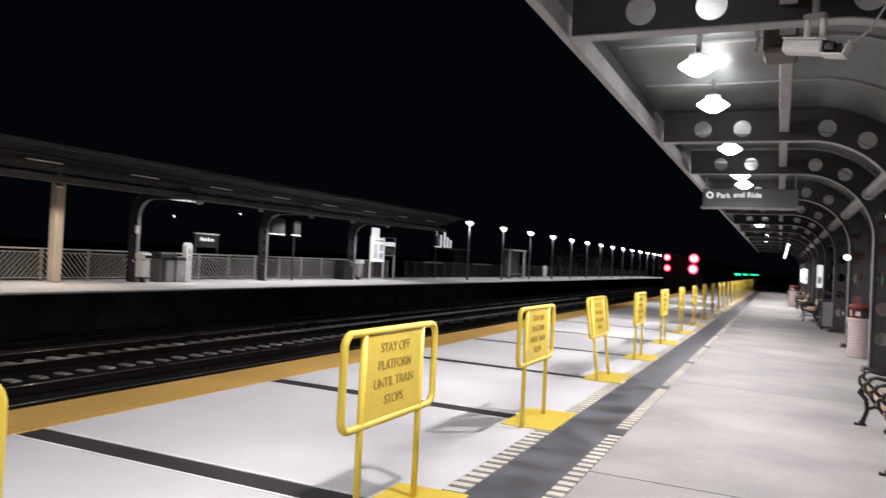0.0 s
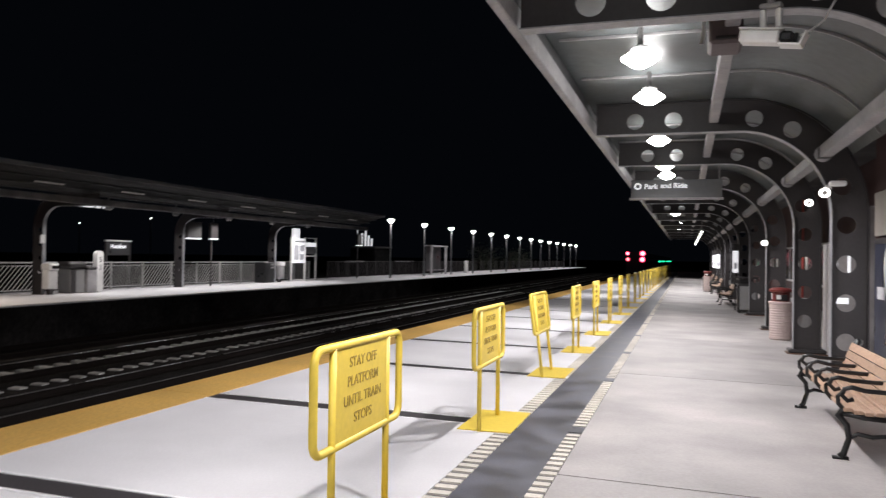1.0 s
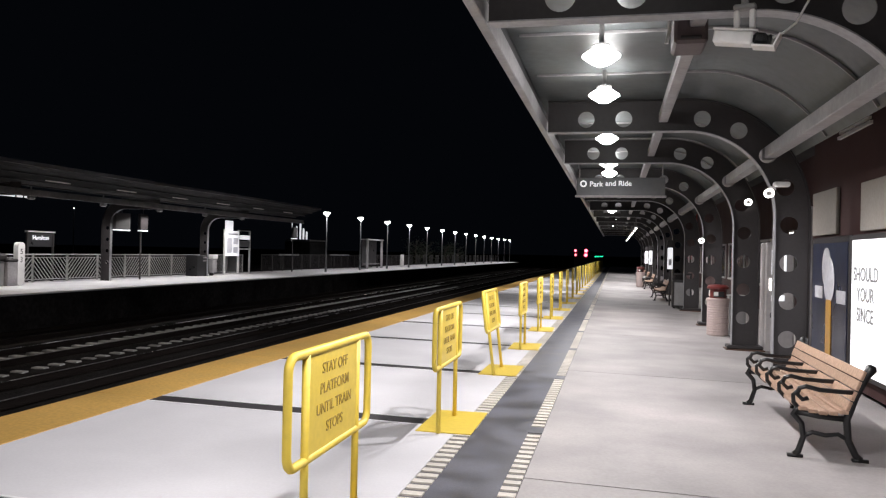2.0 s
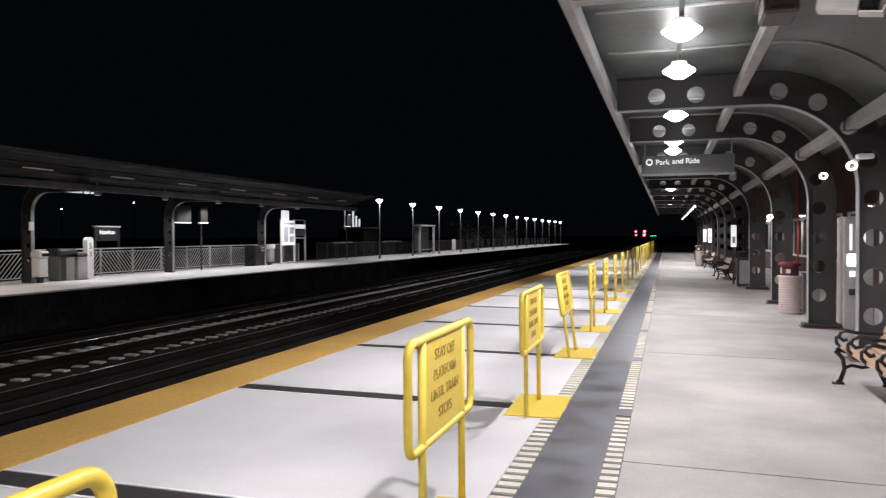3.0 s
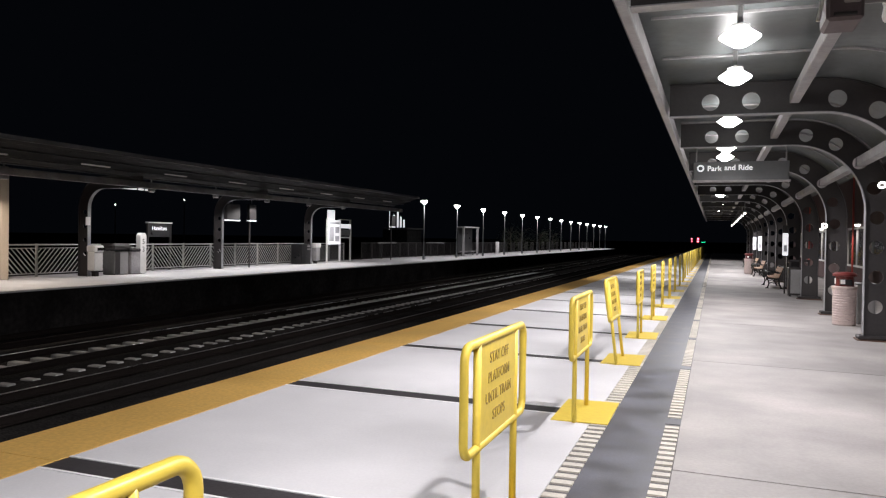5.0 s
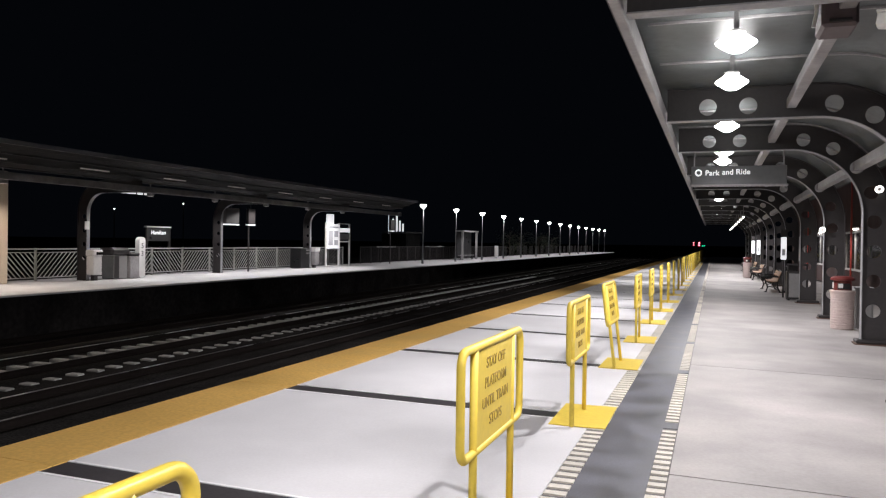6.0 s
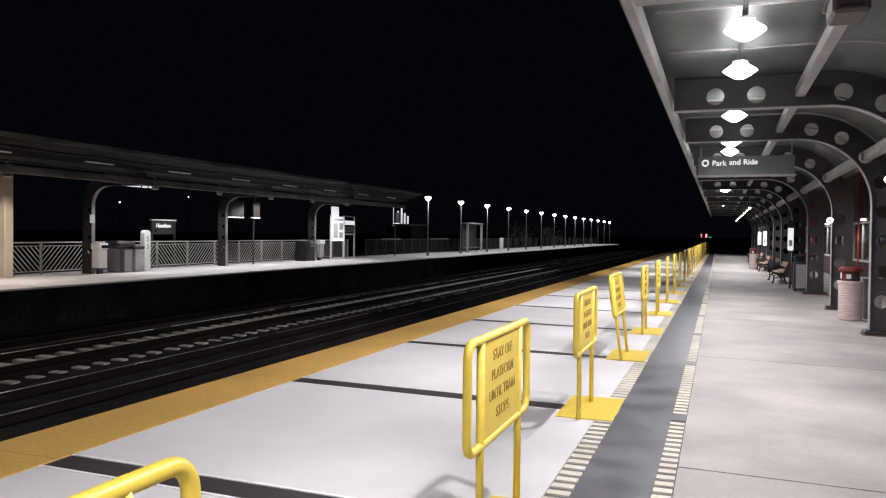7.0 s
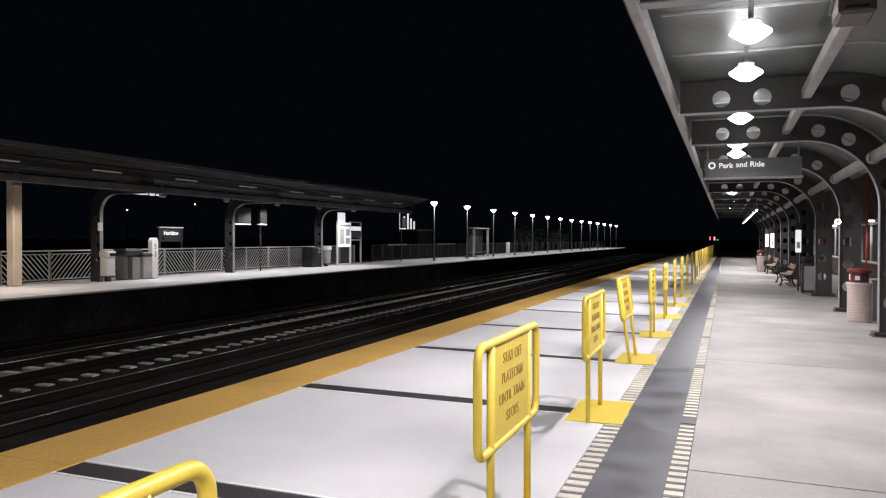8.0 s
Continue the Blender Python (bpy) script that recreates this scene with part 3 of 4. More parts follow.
def far_things():
    # cream pillars
    for y in (12.6, 22.2):
        bm = soft_box(-0.2, 0.2, -0.2, 0.2, 0, 4.42, 0.03)
        ob = part("pillar", bm, CREAM)
        ob.matrix_world = pose(-26.0, y, 0)
        tagged(ob, "cream masonry pillar on the opposite platform", "pillar", "cream pillars")
    # bin beside the frame
    t = thing("wall_bin", "pale grey litter bin hung beside a canopy column", "bin", -25.0, 26.02, 0)
    part("body", soft_box(-0.2, 0.2, -0.26, 0.26, 0.25, 1.05, 0.04), WHITE_PANEL, t)
    part("lid", soft_box(-0.23, 0.23, -0.3, 0.3, 1.05, 1.34, 0.05), WHITE_PANEL, t)
    boxpart("slot", (0.232, 0.236, -0.12, 0.3, 1.12, 1.24), TRAIN_DARK, t)
    boxpart("foot", (-0.1, 0.1, -0.1, 0.1, 0, 0.25), STEEL_DARK, t)
    # cabinets
    t = thing("litter_cabinet", "grey metal recycling cabinet with dark hood", "bin", -25.2, 27.45, 0)
    part("body", soft_box(-0.35, 0.35, -0.42, 0.42, 0.02, 1.08, 0.03), GREY_PANEL, t)
    boxpart("side_panel", (0.352, 0.36, -0.42, -0.12, 0.05, 1.05), STEEL_DARK, t)
    part("hood", soft_box(-0.42, 0.42, -0.6, 0.55, 1.1, 1.42, 0.1), STEEL_DARK, t)
    t = thing("litter_cabinet", "pale metal litter cabinet", "bin", -25.0, 28.2, 0)
    part("body", soft_box(-0.28, 0.28, -0.3, 0.3, 0.02, 1.05, 0.03), STEEL_LIGHT, t)
    part("hood", soft_box(-0.3, 0.3, -0.32, 0.32, 1.05, 1.2, 0.05), STEEL_DARK, t)
    # marker pillar
    t = thing("marker_post", "white rounded marker post with dark digits", "marker post", -24.95, 28.8, 0)
    bm = bmesh.new()
    pts = rounded(0.4, 1.92, 0.18, 6)
    A, B = ([bm.verts.new((d, u, 0.96 + v)) for u, v in pts] for d in (-0.12, 0.12))
    bm.faces.new(A)
    bm.faces.new(B[::-1])
    for k in range(len(pts)):
        bm.faces.new((A[k], A[(k + 1) % len(pts)], B[(k + 1) % len(pts)], B[k]))
    part("body", bm, WHITE_PANEL, t)
    for i, ch in enumerate("53"):
        lettering(ch, 0.34, SIGN_DARK, t, pose(0.124, 0, 1.5 - 0.36 * i, 90, 0, 90), "digit")
    # station name board
    t = thing("name_board", "dark framed station name board with lit white lettering", "sign", -27.0, 32.47, 0)
    for y in (-0.86, 0.86):
        boxpart("post", (-0.05, 0.05, y - 0.05, y + 0.05, 0, 2.42), STEEL_DARK, t)
    boxpart("top_rail", (-0.09, 0.09, -0.93, 0.93, 2.42, 2.49), WHITE_PANEL, t)
    boxpart("panel", (-0.03, 0.03, -0.805, 0.805, 1.72, 2.38), SIGN_DARK, t)
    lettering("Hamilton", 0.3, LIT_SIGN, t, pose(0.034, 0, 2.16, 90, 0, 90))
    # notice board, lit
    t = thing("notice_board", "white lit notice board on two posts", "notice board", -25.6, 49.25, 0)
    for y in (-1.0, 1.0):
        boxpart("post", (-0.05, 0.05, y - 0.06, y + 0.06, 0, 3.15), WHITE_PANEL, t)
    part("panel", soft_box(-0.06, 0.06, -0.92, 0.92, 1.3, 3.05, 0.02), LIT_PANEL, t)
    for z0, z1, y0, y1 in ((2.75, 2.9, -0.8, 0.8), (1.5, 2.6, -0.8, -0.05), (2.1, 2.6, 0.1, 0.8), (1.5, 1.95, 0.1, 0.8)):
        boxpart("print", (0.061, 0.066, y0, y1, z0, z1), PALE_PRINT, t)
    part("crest", soft_box(-0.05, 0.05, -0.9, 0.1, 3.06, 3.75, 0.02), LIT_PANEL, t)
    boxpart("foot_rail", (-0.04, 0.04, -0.92, 0.92, 0.05, 0.12), WHITE_PANEL, t)
    t = thing("timetable_stand", "small white framed timetable stand with lit header", "sign", -25.9, 51.65, 0)
    for y in (-0.9, 0.9):
        boxpart("post", (-0.05, 0.05, y - 0.06, y + 0.06, 0, 3.1), WHITE_FRAME, t)
    boxpart("header", (-0.05, 0.05, -0.84, 0.84, 2.5, 2.8), LIT_PANEL, t)
    boxpart("cap", (-0.06, 0.06, -0.95, 0.95, 3.1, 3.16), WHITE_FRAME, t)
    boxpart("mid_bar", (-0.04, 0.04, -0.84, 0.84, 1.75, 1.85), WHITE_FRAME, t)
    boxpart("panel", (-0.03, 0.03, -0.84, 0.84, 1.95, 2.4), SIGN_GREY, t)
    # dark cabinet and bin before the notice board
    t = thing("litter_cabinet", "dark metal litter cabinet with small labels", "bin", -25.6, 44.45, 0)
    part("body", soft_box(-0.4, 0.4, -0.45, 0.72, 0.02, 1.35, 0.05), BLACK_IRON, t)
    for z in (0.95, 1.15):
        boxpart("label", (0.402, 0.41, 0.3, 0.7, z, z + 0.1), GREY_PANEL, t)
    t = thing("wall_bin", "pale grey litter bin near the notice board", "bin", -25.4, 46.2, 0)
    part("body", soft_box(-0.25, 0.25, -0.28, 0.28, 0.2, 1.1, 0.04), STEEL_LIGHT, t)
    part("lid", soft_box(-0.29, 0.29, -0.33, 0.33, 1.1, 1.4, 0.05), WHITE_PANEL, t)
    boxpart("foot", (-0.1, 0.1, -0.1, 0.1, 0, 0.2), STEEL_DARK, t)


def beyond():
    """Lit odds and ends behind the opposite platform."""
    k = thing("lit_kiosk", "small lit kiosk gable beyond the opposite platform", "kiosk", -30.0, 73.2, -1.75)
    part("body", soft_box(-1.5, 1.2, -2.0, 2.0, 0, 4.4, 0.05), EARTH, k)
    boxpart("sill", (-1.2, 1.3, -2.4, 2.4, 4.45, 4.6), STEEL_DARK, k)
    for x, top in ((-0.35, 5.9), (0.05, 6.3), (0.38, 5.7), (0.72, 5.4)):
        part("lit_panel", soft_box(x, x + 0.16, -2.0, -1.9, 4.61, top, 0.03), LIT_PANEL, k)
    bm = bmesh.new()
    lathe(bm, [(0.05, 6.3), (0.13, 6.38), (0.15, 6.48), (0.08, 6.58)], -0.7, -2.1, 12)
    lathe(bm, [(0.03, 4.4), (0.03, 6.3)], -0.7, -2.1, 8)
    part("lamp_globe", bm, LIT_PANEL, k)
    for y, long in ((66.8, 7.5), (80.0, 6.0)):
        r = thing("lit_rail", "pale handrail catching the light behind the platform", "handrail", -30.0, y, -1.75, group="pale handrails")
        boxpart("bar", (-0.06, 0.06, 0, long, 3.0, 3.12), WHITE_PANEL, r)
        for yy in (0.2, long - 0.3):
            boxpart("post", (-0.04, 0.04, yy, yy + 0.08, 0, 3.0), STEEL_DARK, r)
    for x, y, z, w in ((-25.0, 36.03, 2.66, 0.62), (-25.0, 37.92, 2.68, 0.34), (-25.0, 58.6, 2.7, 0.4)):
        h = thing("hanging_display", "small grey hanging display with lit lower edge", "display", x, y, z, group="hanging displays")
        part("case", soft_box(-0.1, 0.1, -w, w, 0.06, 0.95, 0.02), STEEL_DARK, h)
        part("lit_edge", soft_box(-0.1, 0.1, -w, w, 0.0, 0.056, 0.004), LIT_PANEL, h)
        boxpart("rod", (-0.02, 0.02, -0.02, 0.02, 0.95, 1.75 if y < 54 else 1.0), STEEL_DARK, h)
        if y > 37:
            boxpart("pole", (-0.16, -0.1, -0.04, 0.04, -z, 1.0), STEEL_DARK, h)
    for x, y, z in ((-60, 65.3, 5.0), (-60, 76.6, 6.1)):
        d = thing("street_lamp", "tiny distant street lamp glowing in the dark", "street lamp", x, y, -1.75, group="distant street lamps")
        bm = bmesh.new()
        tube(bm, [(0, 0, 0), (0, 0, z + 1.6)], 0.06, 6)
        part("post", bm, STEEL_DARK, d)
        bm = bmesh.new()
        lathe(bm, [(0.03, z + 1.6), (0.07, z + 1.67), (0.03, z + 1.74)], seg=8)
        part("globe", bm, LAMP_WALL, d)
    c = thing("column_plate", "small white number plate on a canopy column", "sign", -24.98, 25.57, 2.2)
    part("plate", soft_box(-0.02, 0.02, -0.13, 0.13, 0, 0.36, 0.01), WHITE_PANEL, c)


def tree(x, y, tall, seed):
    rng = random.Random(seed)
    t = thing("tree", "small thin-leaved tree faintly lit behind the opposite platform", "tree", x, y, -1.75, group="trees behind the platform")
    bm = bmesh.new()
    tube(bm, [(0, 0, 0), (0.05, 0.03, tall * 0.3), (-0.04, 0.06, tall * 0.6), (0.02, 0, tall * 0.9)], [0.16, 0.12, 0.08, 0.02], 8)
    tips = []
    for k in range(16):
        z, a = tall * rng.uniform(0.35, 0.8), rng.uniform(0, 6.28)
        r = rng.uniform(0.8, 1.9)
        tip = Vector((r * math.cos(a), r * math.sin(a), z + rng.uniform(0.4, 1.2)))
        tube(bm, [(0, 0, z), tip * 0.5 + Vector((0, 0, z * 0.5)), tip], [0.05, 0.03, 0.01], 5)
        tips.append(tip)
    part("trunk", bm, BARK, t)
    bm = bmesh.new()
    for tip in tips:
        for k in range(60):
            c = tip * rng.uniform(0.6, 1.05) + Vector([rng.gauss(0, 0.35) for _ in range(3)])
            c.z = max(c.z, tall * 0.3)
            m = Matrix.Translation(c) @ Euler([rng.uniform(0, 6.28) for _ in range(3)]).to_matrix().to_4x4()
            s = rng.uniform(0.05, 0.11)
            bm.faces.new([bm.verts.new(m @ Vector(p)) for p in ((-s, 0, 0), (0, -s * 0.45, 0), (s, 0, 0), (0, s * 0.45, 0.02))])
    tagged(part("crown", bm, LEAF, t), kind="stuff")


def trees():
    for x, y, tall, seed in ((-28.6, 112, 6.2, 1), (-29.2, 121, 5.6, 2), (-28.8, 133, 5.8, 3), (-29.5, 148, 5.4, 4)):
        tree(x, y, tall, seed)


def pole_lamps():
    t = thing("platform_lamp", "tall slim platform lamp post with glowing heart-shaped head", "street lamp", -23.12, FAR_POLES[0], 0, group="lamp posts on the opposite platform")
    bm = bmesh.new()
    tube(bm, [(0, 0, 0), (0, 0, 0.4), (0, 0, 0.42), (0, 0, 4.7)], [0.11, 0.1, 0.06, 0.045], 10)
    part("post", bm, SIGN_GREY, t)
    bm = bmesh.new()
    lathe(bm, [(0.05, 4.7), (0.17, 4.82), (0.28, 4.96), (0.28, 5.0), (0.22, 5.04)], seg=16)
    part("globe", bm, LAMP_POLE, t, "glowing white globe")
    bm = bmesh.new()
    lathe(bm, [(0.3, 5.055), (0.28, 5.09), (0.06, 5.14)], seg=16)
    part("cap", bm, STEEL_DARK, t)
    for y in FAR_POLES[1:]:
        copy_thing(t, pose(-23.12, y, 0))
    # low fence of bars along the rear of the open platform
    y = 56.0
    first = None
    while y < 180:
        if first is None:
            first = thing("mesh_fence", "faint grey railing along the open opposite platform", "fence", -26.6, y, 0, group="rear railings")
            for yy in (0, 2.0):
                boxpart("post", (-0.03, 0.03, yy - 0.03, yy + 0.03, 0, 1.4), STEEL_DARK, first)
            boxpart("top_rail", (-0.025, 0.025, 0, 2.0, 1.35, 1.4), STEEL_DARK, first)
            bm = bmesh.new()
            for k in range(1, 16):
                tube(bm, [(0, k * 0.125, 0.1), (0, k * 0.125, 1.34)], 0.012, 4)
            tagged(part("infill_grid", bm, STEEL_DARK, first), kind="stuff")
        else:
            copy_thing(first, pose(-26.6, y, 0))
        y += 4.04 if y > 100 else 2.02
    t = thing("shelter", "small pale framed platform shelter", "shelter", -24.6, 76.6, 0)
    for yy in (0, 5.0):
        boxpart("post", (-0.1, 0.1, yy - 0.12, yy + 0.12, 0, 3.0), STEEL_LIGHT, t)
    boxpart("roof", (-0.7, 0.15, -0.2, 5.3, 3.0, 3.12), STEEL_LIGHT, t)
    boxpart("glass_back", (-0.66, -0.61, 0, 5.0, 0.3, 2.995), SIGN_DARK, t)
    boxpart("bench", (-0.58, -0.12, 0.3, 4.7, 0.42, 0.5), STEEL_LIGHT, t)
    for yy in (0.4, 4.5):
        boxpart("bench_leg", (-0.4, -0.3, yy, yy + 0.1, 0, 0.42), STEEL_DARK, t)
    ob = part("marker_post", soft_box(-0.2, 0.2, -0.25, 0.25, 0, 1.5, 0.08), WHITE_PANEL)
    ob.matrix_world = pose(-24.6, 90, 0)
    tagged(ob, "short white marker post on the open platform", "marker post")


# ---- near platform things ----
def bench(group):
    """Park bench that faces the tracks (-x); its length runs along y from 0."""
    t = thing("bench", "park bench with tan wooden slats, black cast iron ends and armrests", "bench", group=group)
    L = 2.75
    for k, y in enumerate((0.04, L - 0.04)):
        bm = bmesh.new()
        tube(bm, [(0.0, y, 0.02), (0.03, y, 0.06), (0.07, y, 0.2), (0.05, y, 0.33), (-0.03, y, 0.42), (0.0, y, 0.47), (0.06, y, 0.47)], [0.035, 0.03, 0.028, 0.028, 0.03, 0.03, 0.025], 8)
        tube(bm, [(0.58, y, 0.02), (0.54, y, 0.06), (0.47, y, 0.2), (0.45, y, 0.4), (0.52, y, 0.62), (0.61, y, 0.83), (0.65, y, 0.9), (0.665, y, 0.93)], [0.035, 0.032, 0.034, 0.038, 0.036, 0.04, 0.055, 0.03], 10)
        tube(bm, [(0.05, y, 0.2), (0.15, y, 0.25), (0.27, y, 0.23), (0.38, y, 0.25), (0.47, y, 0.2)], 0.022, 8)
        tube(bm, [(0.0, y, 0.44), (0.2, y, 0.41), (0.45, y, 0.4)], 0.028, 8)
        for x in (0.0, 0.58):
            box(bm, x - 0.07, x + 0.07, y - 0.03, y + 0.03, 0.002, 0.03)
        part("end_frame", bm, BLACK_IRON, t, "black cast iron end frame", True)
    for k in range(5):
        y = 0.04 + (L - 0.08) * k / 4
        bm = bmesh.new()
        tube(bm, [(0.55, y, 0.66), (0.4, y, 0.66), (0.2, y, 0.665), (0.08, y, 0.69), (0.02, y, 0.67), (0.0, y, 0.61), (0.05, y, 0.56), (0.1, y, 0.58)], 0.023, 8)
        tube(bm, [(0.02, y, 0.655), (-0.035, y, 0.6), (-0.03, y, 0.53), (0.03, y, 0.46)], 0.022, 8)
        part("armrest", bm, BLACK_IRON, t, "black iron armrest with scrolled end", True)
    for k in range(5):
        x = 0.01 + 0.092 * k
        z = 0.478 - 0.03 * math.sin(math.pi * k / 4.5)
        part("seat_slat", soft_box(x, x + 0.08, 0, L, z - 0.018, z + 0.018, 0.006), BENCH_WOOD, t)
    for k in range(4):
        z = 0.53 + 0.1 * k
        ob = part("back_slat", soft_box(-0.016, 0.016, 0, L, -0.048, 0.048, 0.006), BENCH_WOOD, t)
        ob.matrix_basis = pose(0.462 + 0.037 * k, 0, z, 0, 20, 0)
    return t


def benches():
    first = bench("platform benches")
    first.matrix_world = pose(2.46, 7.80, floor_z(2.46), 0, 1.03, 0)
    for y in (34.7, 46.5, 54.0, 61.0):
        copy_thing(first, pose(2.42, y, floor_z(2.42), 0, 1.03, 0))


def litter_bin(x, y, group):
    t = thing("litter_bin", "fluted pinkish beige litter bin with red hooded lid", "bin", x, y, floor_z(x), group=group)
    bm = bmesh.new()
    prof = [(0.24, 0.0), (0.26, 0.03), (0.26, 0.08)]
    z = 0.08
    while z < 0.8:
        prof += [(0.252, z + 0.005), (0.262, z + 0.03), (0.262, z + 0.05)]
        z += 0.06
    prof += [(0.27, 0.86), (0.285, 0.88), (0.285, 0.92), (0.26, 0.93)]
    lathe(bm, prof, seg=24)
    part("body", bm, BIN_BODY, t, smooth=False)
    bm = bmesh.new()
    lathe(bm, [(0.2, 0.93), (0.2, 1.16), (0.265, 1.17), (0.265, 1.22), (0.2, 1.26), (0.05, 1.27)], seg=24)
    part("lid", bm, BIN_RED, t, "red plastic hooded lid")
    part("slot", soft_box(-0.13, 0.13, -0.208, -0.1, 0.96, 1.1, 0.004), BLACK_IRON, t, "dark opening")
    boxpart("label", (-0.21, -0.2, -0.06, 0.06, 0.98, 1.12), WHITE_PANEL, t)
    bm = bmesh.new()
    box(bm, -0.12, -0.02, -0.216, -0.209, 0.99, 1.09)
    part("label", bm, WHITE_PANEL, t)


def info_cabinet(x, y):
    t = thing("info_cabinet", "dark framed cabinet with plain grey front panel and top rail", "cabinet", x, y, floor_z(x))
    part("body", soft_box(-0.35, 0.35, -0.3, 0.3, 0.05, 1.06, 0.03), STEEL_DARK, t)
    part("front_panel", soft_box(-0.28, 0.28, -0.325, -0.302, 0.12, 0.98, 0.006), GREY_PANEL, t, "plain grey front panel")
    for sx in (-0.31, 0.31):
        boxpart("rail_post", (sx - 0.03, sx + 0.03, -0.29, -0.23, 1.05, 1.26), STEEL_DARK, t)
        boxpart("side_bar", (sx - 0.028, sx + 0.028, -0.225, 0.3, 1.2, 1.255), STEEL_DARK, t)
    part("top_rail", soft_box(-0.36, 0.36, -0.3, -0.22, 1.262, 1.34, 0.02), STEEL_DARK, t)
    for sx in (-0.29, 0.29):
        for sy in (-0.24, 0.24):
            boxpart("foot", (sx - 0.04, sx + 0.04, sy - 0.04, sy + 0.04, -0.005, 0.05), STEEL_DARK, t)


def utility_box(x, y):
    t = thing("utility_box", "low pale grey utility box behind the litter bin", "cabinet", x, y, floor_z(x))
    part("body", soft_box(-0.2, 0.2, -0.25, 0.25, 0.0, 0.96, 0.02), GREY_PANEL, t)
    part("lid", soft_box(-0.22, 0.22, -0.27, 0.27, 0.962, 1.0, 0.012), STEEL_LIGHT, t)
    part("door", soft_box(-0.16, 0.16, -0.262, -0.252, 0.1, 0.88, 0.004), GREY_PANEL, t)


def security_camera():
    t = thing("security_camera", "white box security camera on a canopy bracket", "security camera", 1.59, 5.85, 3.525, -14)
    part("housing", soft_box(-0.18, 0.1, -0.07, 0.07, -0.06, 0.035, 0.012), WHITE_PANEL, t)
    part("sun_hood", soft_box(-0.19, 0.13, -0.08, 0.08, 0.037, 0.05, 0.004), WHITE_PANEL, t)
    part("visor_floor", soft_box(0.1, 0.26, -0.075, 0.075, -0.072, -0.058, 0.003), WHITE_PANEL, t)
    flap = part("visor_flap", soft_box(-0.007, 0.007, -0.075, 0.075, 0.0, 0.1, 0.003), WHITE_PANEL, t)
    flap.matrix_basis = pose(0.252, 0, -0.06, 0, 18, 0)
    part("window", soft_box(0.1, 0.2, -0.062, 0.062, -0.052, 0.034, 0.02), TRAIN_DARK, t, "dark glazed front")
    bm = bmesh.new()
    lathe(bm, [(0.035, 0.0), (0.04, 0.01), (0.04, 0.02), (0.028, 0.026)], seg=16)
    lens = part("lens", bm, BLACK_IRON, t, "black round lens")
    lens.matrix_basis = pose(0.2, 0, -0.008, 0, 90, 0)
    for piece in t.children:
        piece.matrix_basis = pose(0, 0, 0, 0, 9, 0) @ piece.matrix_basis
    for x in (-0.02, 0.09):
        part("bracket_arm", soft_box(x - 0.022, x + 0.022, -0.03, 0.03, 0.05, 0.2, 0.012), WHITE_PANEL, t)
    part("swivel", soft_box(-0.045, 0.115, -0.045, 0.045, 0.2, 0.24, 0.012), GREY_PANEL, t)
    bm = bmesh.new()
    tube(bm, [(0.035, 0.0, 0.24), (0.035, 0.0, 0.5), (0.035, 0.0, 0.87)], 0.028, 8)
    part("stem", bm, GREY_PANEL, t)
    bm = bmesh.new()
    tube(bm, [(0.23, 0.02, -0.02), (0.3, 0.06, 0.02), (0.38, 0.12, 0.1), (0.46, 0.2, 0.28), (0.5, 0.3, 0.5)], 0.009, 6)
    part("cable", bm, WHITE_PANEL, t)
    t = thing("loudspeaker", "dark maroon box loudspeaker fixed under the canopy", "loudspeaker", 1.4, 7.6, 3.9, 0)
    part("body", soft_box(-0.18, 0.13, -0.25, 0.25, 0.0, 0.34, 0.03), MAROON, t)
    part("grille", soft_box(-0.12, 0.07, -0.262, -0.252, 0.04, 0.07, 0.004), STEEL_DARK, t)
    bm = bmesh.new()
    tube(bm, [(-0.225, -0.25, 0.33), (-0.225, -0.25, 0.12), (-0.25, -0.25, 0.0)], 0.018, 8)
    part("conduit", bm, WHITE_PANEL, t, "white conduit")
    boxpart("hanger", (-0.02, 0.06, -0.04, 0.04, 0.34, 0.53), GREY_PANEL, t)


WX, RX = 4.2, 6.0  # poster wall, recessed station front


def oval(bm, x, cy, cz, ry, rz, thick=0.006):
    A, B = ([bm.verts.new((x + d, cy + ry * math.cos(a), cz + rz * math.sin(a))) for a in (2 * math.pi * k / 24 for k in range(24))] for d in (0, -thick))
    bm.faces.new(A)
    bm.faces.new(B[::-1])
    for k in range(24):
        bm.faces.new((A[k], A[(k + 1) % 24], B[(k + 1) % 24], B[k]))


